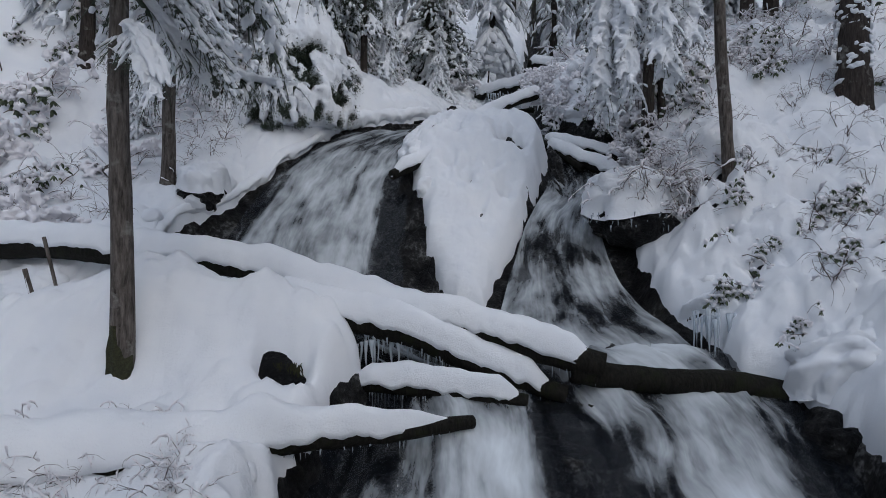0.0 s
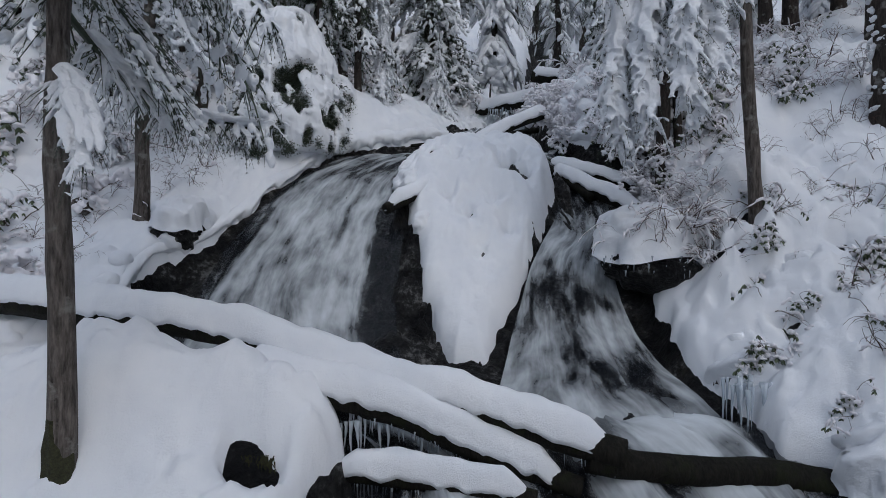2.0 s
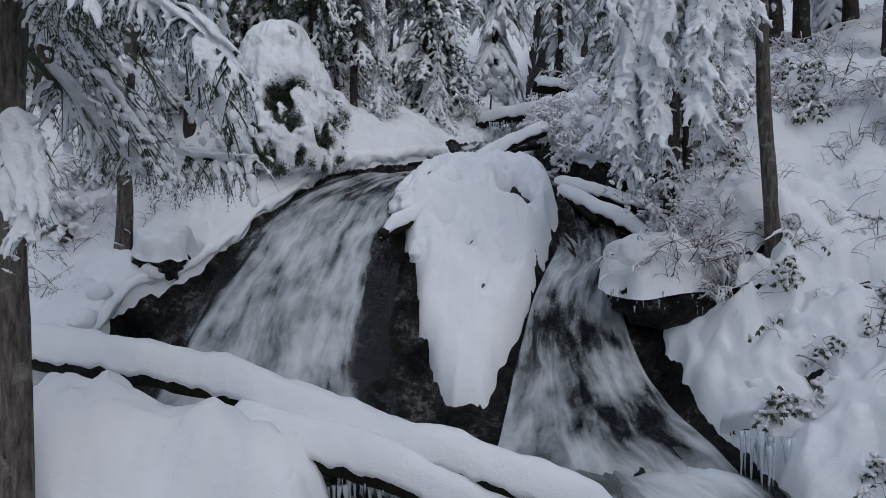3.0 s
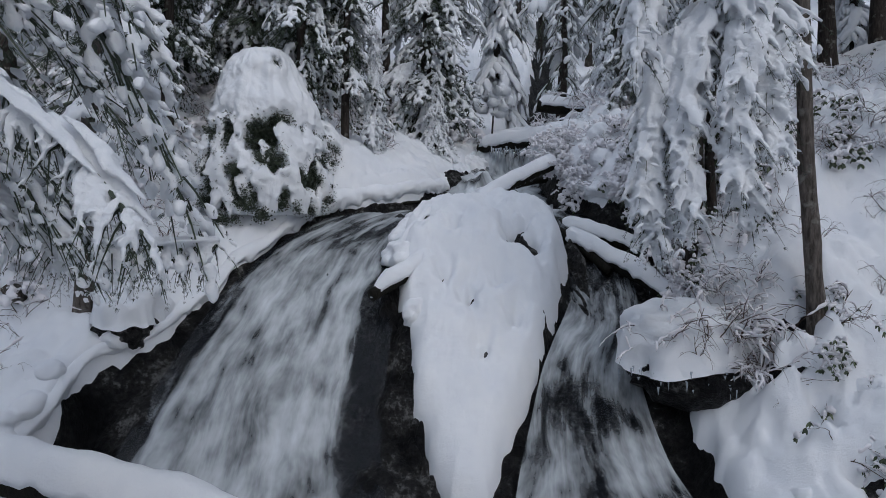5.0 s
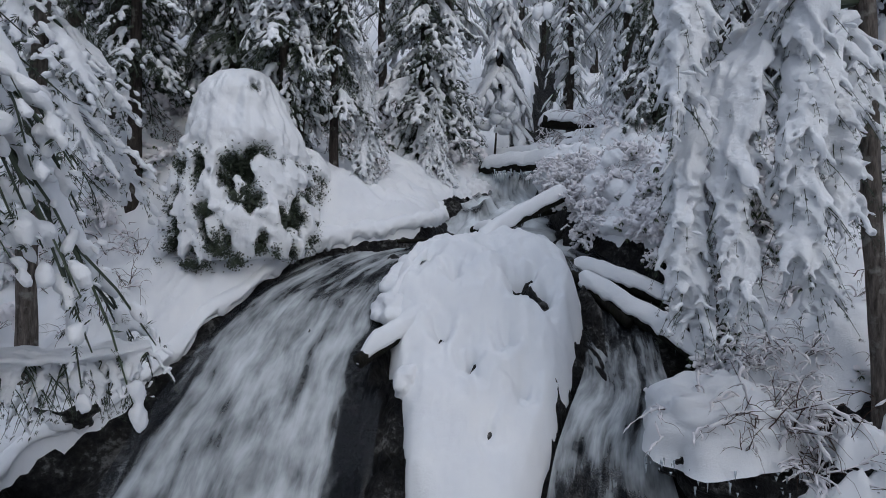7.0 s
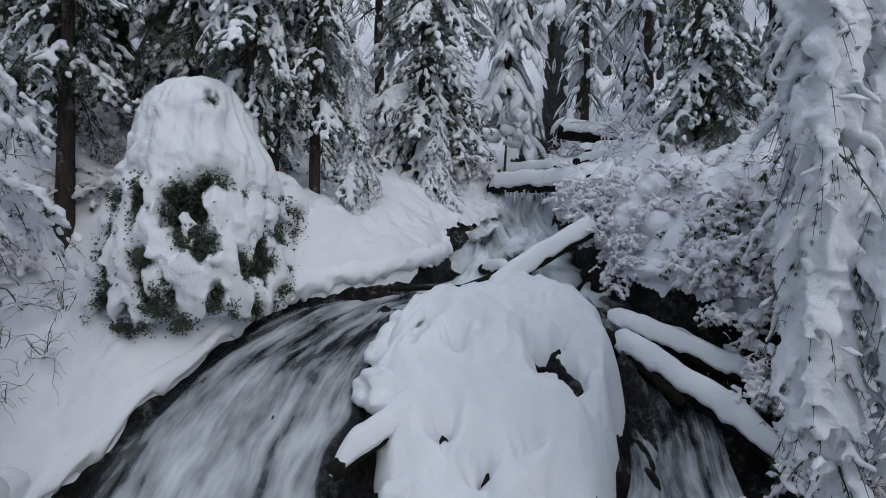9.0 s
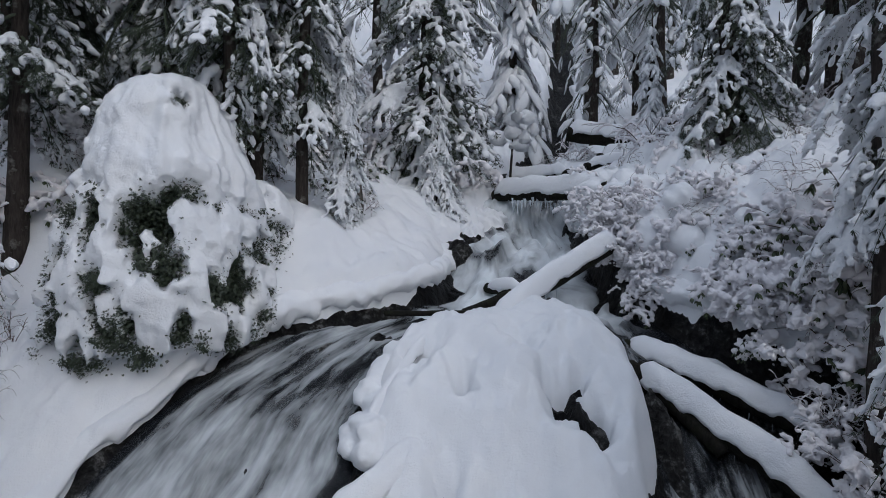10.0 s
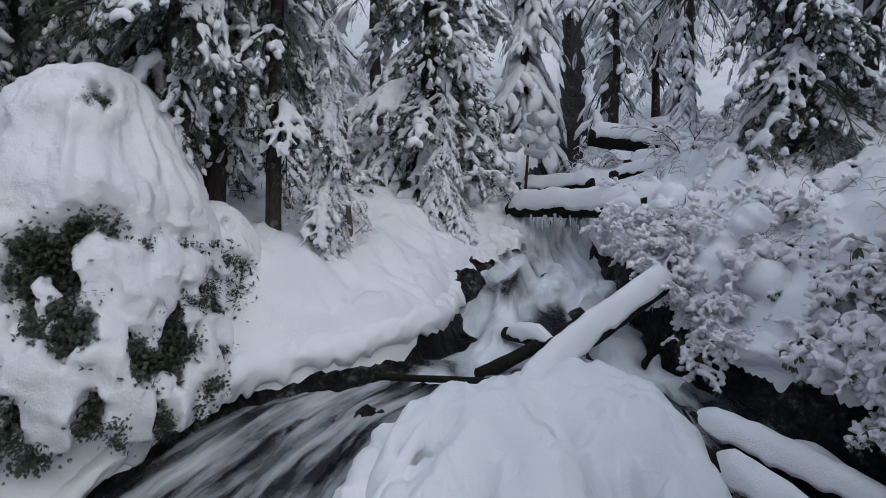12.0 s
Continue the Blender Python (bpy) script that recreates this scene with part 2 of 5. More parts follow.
def edge_right(x, y):
    return x - x_right(y) + 0.10 * fbm(x * 1.7, y * 1.7, 5)


def land(x, y):
    """Rock and soil, without the snow."""
    dl, dr = edge_left(x, y), edge_right(x, y)
    bed = bed_at(x, y) + 0.10 * fbm(x * 1.3, y * 1.3, 11) + 0.05 * fbm(x * 5, y * 5, 12, 3)
    far = smooth01(16, 40, y)
    left = z_lbank(y) + 0.10 * np.clip(dl, 0, 4) + 0.22 * np.clip(dl - 2.5, 0, 1e9) * smooth01(7, 13, y) + 0.3 * np.clip(dl - 7, 0, 60) + far * 0.3 * np.clip(dl, 0, 40)
    left = left + 0.4 * np.clip(dl, 0, 1.5) * smooth01(12.9, 13.7, y) * smooth01(19, 17, y)
    left = left + bump_at(x, y, -3.0, 6.75, 2.0, 0.66, 0.95, 2.4)
    right = z_rbank(y) + (0.80 - 0.65 * smooth01(17.5, 20, y)) * np.clip(dr, 0, 1.4) + 0.22 * np.clip(dr - 1.4, 0, 40) + 0.25 * np.clip(dr - 9, 0, 60)
    right = right + bump_at(x, y, 4.9, 9.4, 0.9, 0.8, 0.3)
    rough = 0.16 * fbm(x * 0.6, y * 0.6, 21) + 0.06 * fbm(x * 2.2, y * 2.2, 22)
    z = bed + (left + rough - bed) * smooth01(-0.32, 0.06, dl)
    return z + (right + rough - z) * smooth01(-0.32, 0.06, dr)


def snow_depth(d, deep=0.36, lip=0.32):
    """Snow with a rounded lip, d metres inside its edge; far below the ground outside it."""
    t = np.clip(d / lip, 0, 1)
    return np.where(d > 0, deep * np.sqrt(1 - (1 - t) ** 2), np.clip(5 * d, -0.6, 0))


def snow_top(x, y):
    d = np.maximum(edge_left(x, y), edge_right(x, y)) + 0.06 * fbm(x * 4, y * 4, 31, 3) + 0.04
    d = np.minimum(d, np.hypot((x + 1.8) / 0.24, (y - 6.2) / 0.17) * 0.2 - 0.2 + 0.05 * fbm(x * 6, y * 6, 37, 2))
    soft = 0.09 * fbm(x * 1.1, y * 1.1, 33, 3) + 0.05 * fbm(x * 3.2, y * 3.2, 35, 3) + 0.022 * fbm(x * 8, y * 8, 34, 3)
    soft = soft + 0.05 * fbm(x * 2.1, y * 2.1, 36, 4) * smooth01(3.4, 4.5, x)
    soft = soft + 0.16 * fbm(x * 2.6, y * 2.6, 38, 4) * smooth01(2.4, 2.9, x) * smooth01(11, 12.5, y) * smooth01(19, 17, y)
    soft = soft + 0.06 * fbm(x * 3.4, y * 3.4, 51, 4) * smooth01(-0.5, -1.2, x) * smooth01(4.4, 5.2, y) * smooth01(9.5, 8, y)
    for cx, cy, rx, ry in ((4.5, 9.45, 0.34, 0.2), (4.95, 8.75, 0.26, 0.1), (5.75, 8.8, 0.12, 0.07), (5.3, 8.1, 0.18, 0.06), (6.2, 8.2, 0.2, 0.06), (4.55, 8.05, 0.1, 0.08), (5.5, 7.4, 0.2, 0.05), (6.4, 9.6, 0.2, 0.06)):
        d = np.minimum(d, (np.hypot((x - cx) / rx, (y - cy) / ry) - 1) * ry + 0.09 * fbm(x * 4.5, y * 4.5, 37, 3))
    soft = soft + (0.10 * fbm(x * 1.9, y * 1.9, 52, 4) + 0.16 * np.abs(fbm(x * 2.7, y * 2.7, 53, 3)) - 0.06) * smooth01(3.6, 4.2, x) * smooth01(5.4, 6.2, y) * smooth01(11, 9.5, y)
    soft = soft + 0.05 * fbm(x * 6.5, y * 6.5, 39, 3) * smooth01(0.9, 0.2, d)
    return land(x, y) + snow_depth(d) + soft * smooth01(0, 0.3, d)


XS = lines((-200, -60, 10), (-60, -24, 2.5), (-24, -9, 0.5), (-9, 9, 0.048), (9, 24, 0.5), (24, 60, 2.5), (60, 201, 10))
YS = lines((-60, -10, 5), (-10, 3, 0.12), (3, 20, 0.048), (20, 36, 0.4), (36, 80, 2), (80, 300, 10))
thing("ground", sheet("ground", XS, YS, land), ROCK, "dark wet rock and soil of the ravine", "ground", kind="structure")
thing("snow_cover", sheet("snow_cover", XS, YS, snow_top, lambda x, y: np.maximum(edge_left(x, y), edge_right(x, y)) > -0.25),
      SNOW, "deep fresh snow lying over the banks", "snow", kind="structure")

# the rock between the two falls, under its cap of snow: y, left and right edge of the rock, left and right edge of the snow, crest height
WEDGE = [(8.8, 0.2, 0.8, 0.35, 0.65, 3.15), (9.3, -1.2, 1.0, 0.0, 0.85, 3.6), (10, -1.25, 1.35, -0.25, 1.25, 4.4), (11, -1.15, 2.0, -0.45, 1.85, 5.7),
         (11.8, -0.95, 2.35, -0.75, 2.25, 6.65), (12.5, -0.75, 2.35, -0.65, 2.3, 7.1), (13.2, -0.2, 2.2, -0.2, 2.2, 7.2), (13.7, 0.6, 1.9, 0.6, 1.9, 7.0), (14.0, 1.2, 1.5, 1.2, 1.5, 6.9)]
we_l, we_r, ws_l, ws_r, we_z = (profile(WEDGE, k) for k in range(1, 6))


def wedge_rock(x, y, rough=1.0):
    d = np.minimum(x - we_l(y), we_r(y) - x) + 0.05 * fbm(x * 3, y * 3, 41)
    c = (x - (we_l(y) + we_r(y)) / 2) / ((we_r(y) - we_l(y)) / 2 + 1e-3)
    crest = we_z(y) - 0.35 - 0.35 * np.clip(np.abs(c), 0, 1) ** 2.5
    z = z_bed(y) - 0.3 + (crest - z_bed(y) + 0.3) * smooth01(-0.05, 0.35, d)
    return z + rough * (0.17 * fbm(x * 2.5, y * 2.5, 42) + 0.11 * fbm(x * 7, y * 7, 43))


def wedge_snow(x, y):
    d = np.minimum(x - ws_l(y), ws_r(y) - x) + 0.08 * fbm(x * 2.0, y * 2.0, 44, 2) + 0.02 * fbm(x * 5.5, y * 5.5, 49, 2)
    d = np.minimum(d, np.minimum(y - 9.0, 13.9 - y))
    for px, py, pr in ((1.30, 11.85, 0.16), (1.55, 11.72, 0.13), (1.48, 12.0, 0.08), (0.52, 10.98, 0.05), (1.0, 11.15, 0.04), (0.3, 11.9, 0.04), (0.95, 12.35, 0.03), (0.12, 11.25, 0.035), (1.2, 10.75, 0.03), (0.7, 10.35, 0.03), (-0.2, 12.3, 0.04)):
        d = np.minimum(d, np.hypot(x - px, (y - py) * 0.8) - pr + 0.05 * fbm(x * 9, y * 9, 47, 2))
    lumps = 0.045 * fbm(x * 1.5, y * 1.5, 45, 3) + 0.04 * fbm(x * 3.5, y * 3.5, 46, 3) + 0.016 * fbm(x * 9, y * 9, 48, 3)
    calm = 0.35 + 0.65 * smooth01(9.8, 11.0, y)
    return wedge_rock(x, y, 0.25 * calm) + snow_depth(d, 0.42, 0.42) + lumps * calm


wx, wy = lines((-1.7, 2.9, 0.03)), lines((8.5, 14.2, 0.03))
wedge = thing("boulder", sheet("boulder", wx, wy, wedge_rock, lambda x, y: np.minimum(x - we_l(y), we_r(y) - x) > -0.25), ROCK,
              "dark wet boulder splitting the waterfall, capped with snow", "rock")
part("snow_cap", sheet("snow_cap", wx, wy, wedge_snow, lambda x, y: np.minimum(np.minimum(x - ws_l(y), ws_r(y) - x), np.minimum(y - 8.9, 14.0 - y)) > -0.12), SNOW, wedge, "thick rounded cap of white snow")


# ---- water ----
def flow(name, mat, left, right, n_across, n_along, lift, foam, label, seed=0, wave=0.05, ends=(-1, 2)):
    """A sheet of water between two edge lines of (x, y), from the top of the flow to its foot, lying over the bed."""
    def along(rows):
        p = np.array(rows, float)
        s = np.r_[0, np.cumsum(np.linalg.norm(np.diff(p, axis=0), axis=1))]
        q = np.linspace(0, s[-1], n_along)
        p = np.stack([np.interp(q, s, p[:, 0]), np.interp(q, s, p[:, 1])], 1)
        k = np.exp(-0.5 * (np.arange(-10, 11) / 4) ** 2)
        pad = np.concatenate([2 * p[:1] - p[10:0:-1], p, 2 * p[-1:] - p[-2:-12:-1]])
        return np.stack([np.convolve(pad[:, i], k / k.sum(), "valid") for i in (0, 1)], 1)
    a, b = along(left), along(right)
    t = np.linspace(0, 1, n_across)[None, :, None]
    xy = a[:, None, :] * (1 - t) + b[:, None, :] * t
    x, y = xy[..., 0], xy[..., 1]
    z = bed_at(x, y) + lift
    width = np.linalg.norm(b - a, axis=1)[:, None]
    u = (np.linspace(0, 1, n_across)[None, :] - 0.5) * width.mean() * np.ones_like(x)
    run = np.sqrt(np.diff(x, axis=0) ** 2 + np.diff(y, axis=0) ** 2 + np.diff(z, axis=0) ** 2)
    v = np.vstack([np.zeros((1, n_across)), np.cumsum(run, 0)])
    u = u + wave * (1.6 * fbm(x * 0.9, y * 0.9, 80 + seed, 3) + 0.6 * fbm(x * 3, y * 2, 84 + seed, 3))
    share = v / v[-1].mean()
    z = z - (0.35 * smooth01(ends[1], 1, share) if ends[1] < 1 else 0) - (0.35 * smooth01(ends[0], 0, share) if ends[0] > 0 else 0)
    z = z + wave * fbm(u * 2.2, v * 0.6, 60 + seed) + 0.5 * wave * fbm(u * 7, v * 0.8, 70 + seed, 3)
    f = grid_faces(n_across, n_along)[:, ::-1]
    me = mesh_of(name, np.stack([x.ravel(), y.ravel(), z.ravel()], 1), f)
    layer = me.uv_layers.new(name="flow")
    layer.data.foreach_set("uv", np.stack([u.ravel(), v.ravel()], 1)[f.ravel()].ravel())
    at = me.attributes.new("foam", "FLOAT", "POINT")
    at.data.foreach_set("value", foam(u / width.mean() + 0.5, v / v[-1].mean(), x, y).ravel().astype(np.float32))
    return thing(name, me, mat, label, "water", kind="structure")


flow("water_left_fall", FALL, [(-1.3, 14.0), (-2.0, 13.2), (-2.9, 12.2), (-3.55, 11.1), (-3.98, 10), (-4.15, 9), (-4.25, 8.2)],
     [(0.9, 14.0), (0.2, 13.2), (-0.4, 12.5), (-0.6, 11.5), (-0.7, 10.5), (-0.7, 9.5), (-0.4, 8.2)], 100, 170, 0.16,
     lambda u, v, x, y: 0.16 + (0.33 + 0.45 * smooth01(0.05, 0.5, v)) * (1 - 0.95 * smooth01(0.76, 0.93, u)) * (1 - 0.6 * smooth01(0.16, 0.0, u)) + 0.28 * smooth01(12.4, 13.2, y), "white waterfall fanning over dark rock", 1)
flow("water_right_fall", FALL, [(2.0, 14.0), (2.2, 13.0), (2.35, 12.2), (2.1, 11.2), (1.55, 10.4), (1.1, 9.4), (0.75, 8.2), (0.3, 7.0)],
     [(3.2, 14.0), (3.4, 13.0), (3.45, 12.2), (3.3, 11.2), (2.9, 10.4), (2.95, 9.4), (3.4, 8.2), (3.8, 7.0)], 90, 180, 0.14,
     lambda u, v, x, y: 0.5 + 0.36 * smooth01(0.1, 0.5, v) - 0.3 * bump_at(x, y, 2.0, 9.9, 0.8, 0.3, 1) - 0.35 * bump_at(x, y, 2.2, 8.6, 0.7, 0.5, 1), "white waterfall tumbling between boulder and bank", 2, ends=(-1, 0.88))
flow("water_upper_stream", STREAM, [(0.9, 19.2), (0.3, 17.5), (-0.6, 16.2), (-1.0, 15), (-1.4, 14.2), (-1.9, 13.5)],
     [(2.9, 19.2), (3.0, 17.5), (3.2, 16.2), (3.5, 15), (3.7, 14.2), (3.8, 13.5)], 120, 190, 0.17,
     lambda u, v, x, y: 0.95 + 0.55 * fbm(x * 1.5, y * 1.2, 5, 3) - 0.3 * smooth01(0.85, 0.97, v) - 0.5 * bump_at(x, y, 1.5, 16.6, 0.4, 0.3, 1), "foaming stream above the falls", 3, 0.13)
flow("water_lower_cascade", STREAM, [(-4.6, 8.4), (-1.6, 7.4), (-1.3, 6.6), (-1.5, 5.6), (-1.8, 4.5), (-1.6, 0), (-2.6, -4), (-3.4, -12)],
     [(4.1, 8.4), (4.2, 7.4), (4.4, 6.6), (4.4, 5.6), (4.3, 4.5), (4.5, 0), (3.7, -4), (2.4, -12)], 120, 180, 0.30,
     lambda u, v, x, y: 0.24 + 0.6 * np.exp(-((x - 0.45) / 0.8) ** 2) + 0.62 * np.exp(-((x - 2.8) / 1.0) ** 2) + 0.4 * vnoise(x * 1.6, y * 1.2, 9), "foaming cascade running out below the logs", 4, 0.08, (0.06, 2))


# ---- the rolled edge of the snow where it overhangs the water ----
cover = bpy.data.objects["snow_cover"]


def cornice(side, y0, y1, radius, seed):
    """A lumpy roll of snow along one bank; radius: rows of (y, radius)."""
    ys = np.linspace(y0, y1, 900)
    edge = (x_left if side < 0 else x_right)(ys)
    xs = edge.copy()
    for _ in range(6):
        xs = edge - side * 0.10 * fbm(xs * 1.7, ys * 1.7, 3 if side < 0 else 5)
    s = np.r_[0, np.cumsum(np.hypot(np.diff(xs), np.diff(ys)))]
    q = np.arange(0, s[-1], 0.04)
    x, y = np.interp(q, s, xs), np.interp(q, s, ys)
    k = np.exp(-0.5 * (np.arange(-6, 7) / 2.5) ** 2)
    soft = lambda a: np.convolve(np.pad(a, 6, mode="edge"), k / k.sum(), "valid")
    x, y = soft(x), soft(y)
    tx, ty = np.gradient(x), np.gradient(y)
    n = np.hypot(tx, ty)
    ox, oy = -side * ty / n, side * tx / n
    r = np.interp(y, [a for a, _ in radius], [b for _, b in radius]) * (1 + 0.35 * fbm(q * 0.9, q * 0 + seed, seed, 3))
    r = r * np.sqrt(np.clip(q / 0.4, 0.02, 1) * np.clip((q[-1] - q) / 0.4, 0.02, 1))
    z = soft(land(x - ox * 0.08, y - oy * 0.08)) + 0.2 - r
    path = np.stack([x - ox * r * 0.3, y - oy * r * 0.3, z], 1)
    sides = 20
    a = np.arange(sides) * 2 * np.pi / sides
    lump = 1 + 0.22 * fbm(q[:, None] * 3.1 + seed, np.cos(a)[None] * 1.4 + np.sin(a)[None] * 1.1 + seed, seed + 1, 4) + 0.12 * fbm(q[:, None] * 11, np.cos(a)[None] * 3 + np.sin(a)[None] * 4, seed + 6, 3)
    rr_ = r[:, None] * lump
    drip = 0.10 * np.clip(fbm(q * 6, q * 0 + seed, seed + 4, 3), 0, 1)[:, None] * (np.sin(a) < -0.4)[None]
    v = path[:, None, :] + np.stack([rr_ * np.cos(a) * ox[:, None] * 1.15, rr_ * np.cos(a) * oy[:, None] * 1.15, rr_ * np.sin(a) * np.where(np.sin(a) < 0, 0.75, 1.0) - drip], -1)
    f = np.array([(i * sides + j, i * sides + (j + 1) % sides, (i + 1) * sides + (j + 1) % sides, (i + 1) * sides + j) for i in range(len(q) - 1) for j in range(sides)])
    tagged(part("snow_cornice", mesh_of("snow_cornice", v.reshape(-1, 3), f), SNOW, cover, "rolled overhanging edge of the snow"), kind="structure")


cornice(-1, 7.75, 17.6, [(7.8, 0.10), (12.5, 0.11), (13.3, 0.17), (16, 0.19), (17.6, 0.16)], 2)
cornice(1, 12.9, 18.2, [(12.9, 0.14), (14, 0.18), (18, 0.2)], 3)


# ---- fallen logs ----
def bend(a, b, n, sag=0.0, wob=0.0, seed=0):
    t = np.linspace(0, 1, n)[:, None]
    p = np.array(a, float) * (1 - t) + np.array(b, float) * t
    p[:, 2] -= sag * 4 * (t * (1 - t))[:, 0]
    length = np.linalg.norm(np.array(b, float) - np.array(a, float))
    p[:, 0] += wob * fbm(t[:, 0] * length * 0.6, t[:, 0] * 0 + seed, seed, 2)
    p[:, 2] += wob * fbm(t[:, 0] * length * 0.6, t[:, 0] * 0 + seed + 5, seed + 3, 2)
    return p


def snow_strip(path, radii, deep, wide=1.0, seed=0, sides=17, start=0.0, end=1.0, blunt=0.18):
    """A rounded strip of snow lying along the top of a log, lumpy, with a ragged lower edge."""
    n = len(path)
    tan = np.gradient(path, axis=0)
    side = np.cross(tan, [0, 0, 1.0])
    side /= np.linalg.norm(side, axis=1)[:, None] + 1e-9
    s = np.cumsum(np.r_[0, np.linalg.norm(np.diff(path, axis=0), axis=1)])
    t = np.linspace(0, 1, n)
    taper = np.sqrt(np.clip((t - start) * s[-1] / 0.25, 0, 1)) * np.clip((end - t) * s[-1] / blunt, 0, 1) ** 0.6
    v = []
    for j in range(sides):
        a = np.pi * (0.97 - 0.94 * j / (sides - 1))
        lump = 1 + 0.22 * fbm(s * 1.6, s * 0 + seed, seed, 3) + 0.16 * fbm(s * 2.6, np.full(n, j * 0.12 + seed), seed + 9, 3) + 0.07 * fbm(s * 5, np.full(n, j * 0.3 + seed), seed + 4, 2)
        lump = np.maximum(lump, 0.6)
        rag = 0.035 * fbm(s * 7, s * 0 + (3.1 if j < sides / 2 else 9.3), seed + 8, 3) * smooth01(0.6, 0.95, abs(np.cos(a)))
        w = (radii * wide * (1.0 + 0.07 * fbm(s * 2.3, s * 0 + seed, seed + 12, 3)) + 0.01) * (0.25 + 0.75 * taper)
        h = (radii * 1.05 + deep * lump) * np.sin(a) * taper
        v.append(path + side * (-(w * np.cos(a) * (0.92 + 0.12 * lump)))[:, None] + np.array([0, 0, 1.0]) * (h + rag * taper)[:, None])
    v = np.stack(v, 1).reshape(-1, 3)
    f = []
    for i in range(n - 1):
        for j in range(sides - 1):
            f.append((i * sides + j, i * sides + j + 1, (i + 1) * sides + j + 1, (i + 1) * sides + j))
        f.append((i * sides + sides - 1, i * sides, (i + 1) * sides, (i + 1) * sides + sides - 1))
    f.append(tuple(range(sides)))
    f.append(tuple((n - 1) * sides + j for j in range(sides - 1, -1, -1)))
    return v, f


def icicle_row(path, radii, per_metre, longest, rnd, start=0.0, end=1.0):
    pile = Pile()
    s = np.cumsum(np.r_[0, np.linalg.norm(np.diff(path, axis=0), axis=1)])
    for q in np.arange(start * s[-1], end * s[-1], 1 / per_metre):
        q = q + rnd.uniform(0, 0.6) / per_metre
        p = np.array([np.interp(q, s, path[:, k]) for k in range(3)])
        r = np.interp(q, s, radii)
        p[1] += rnd.uniform(-0.8, 0.3) * r
        p[2] -= 0.75 * r
        length, w = longest * rnd.uniform(0.15, 1) ** 1.6, rnd.uniform(0.006, 0.014)
        k = np.linspace(0, 1, 5)
        line = p[None, :] + np.stack([0.01 * rnd.normal() * k, 0.01 * rnd.normal() * k, -length * k], 1)
        pile.add(*tube(line, w * (1 - 0.92 * k) * (1 + 0.2 * np.sin(k * 17)), 6))
    return pile.mesh("icicles")


def log(a, b, r0, r1, deep, label, seed, sag=0.0, wob=0.05, cover=(0.0, 1.0), icicles=None, bark=WET_WOOD, wide=1.0, blunt=0.3):
    length = np.linalg.norm(np.array(b, float) - np.array(a, float))
    n = max(12, int(length / 0.04))
    path = bend(a, b, n, sag, wob, seed)
    radii = np.linspace(r0, r1, n)
    ob = thing("log", mesh_of("log", *tube(path, radii, 14, 0.12, seed)), bark, label, "log")
    if deep:
        part("snow_cap", mesh_of("log_snow", *snow_strip(path - 0.22 * radii[:, None] * np.array([0, 0, 1.0]), radii * 1.12, deep, wide, seed, start=cover[0], end=cover[1], blunt=blunt)), SNOW, ob, "white strip of snow")
    if icicles:
        part("icicle_fringe", icicle_row(path, radii, icicles[0], icicles[1], np.random.default_rng(seed), icicles[2], icicles[3]), ICE, ob, "clear hanging icicles")["kind"] = "stuff"
    return ob


log((-7.6, 8.6, 4.05), (1.9, 6.6, 2.58), 0.21, 0.16, 0.19, "long snow-capped log lying across the stream with icicles", 1, -0.44, 0.06, (0.0, 1.0), (14, 0.28, 0.62, 1.0))
log((1.6, 6.66, 2.62), (4.9, 6.75, 2.05), 0.14, 0.17, 0.0, "bare wet mossy log running into the bank", 2, 0.05, 0.09)
log((-2.2, 7.15, 3.35), (1.45, 6.62, 2.3), 0.19, 0.12, 0.19, "snow-capped log slanting down beside the long log", 3, -0.08, 0.05, (0.0, 0.97), (16, 0.22, 0.1, 0.98))
log((-1.1, 6.75, 2.38), (0.95, 6.45, 2.2), 0.12, 0.08, 0.15, "short snow-capped log over dripping icicles", 4, -0.02, 0.03, (0, 0.98), (26, 0.3, 0.1, 0.95))
log((0.3, 6.75, 2.15), (2.3, 6.5, 2.1), 0.10, 0.06, 0.0, "bare dark wet log at the water", 5)
log((-4.6, 4.0, 2.2), (0.28, 6.1, 2.1), 0.26, 0.07, 0.22, "thick snow-covered mossy log pointing at the stream", 6, -0.03, 0.05, (0, 0.97), (14, 0.14, 0.45, 0.97), blunt=1.2)
log((-5.0, 4.9, 1.95), (-2.9, 5.0, 1.9), 0.10, 0.07, 0.10, "brown snow-topped log low on the bank", 7, bark=BARK)
log((2.45, 13.1, 6.42), (4.25, 11.0, 5.05), 0.15, 0.12, 0.14, "snow-capped log leaning down beside the boulder", 8, -0.05, 0.04, (0, 1), (10, 0.2, 0.2, 0.9))
log((2.5, 13.55, 6.6), (4.4, 12.0, 5.85), 0.15, 0.11, 0.14, "snow-capped log behind the leaning one", 9, -0.05, 0.05, (0, 1), (8, 0.2, 0.2, 0.9))
log((0.6, 13.0, 6.98), (2.55, 14.38, 8.0), 0.10, 0.11, 0.13, "snow-capped mossy log rising from the boulder", 10, -0.03, 0.04, (0, 1), (14, 0.2, 0.35, 1))
log((1.15, 18.7, 9.06), (2.95, 16.3, 8.98), 0.15, 0.15, 0.2, "snow-capped log bridging the stream", 11, -0.02, 0.03, (0, 1), (10, 0.25, 0.1, 0.9))
log((1.5, 20.2, 9.6), (3.0, 19.5, 9.7), 0.14, 0.13, 0.22, "snow-capped log behind the bridging log", 12)


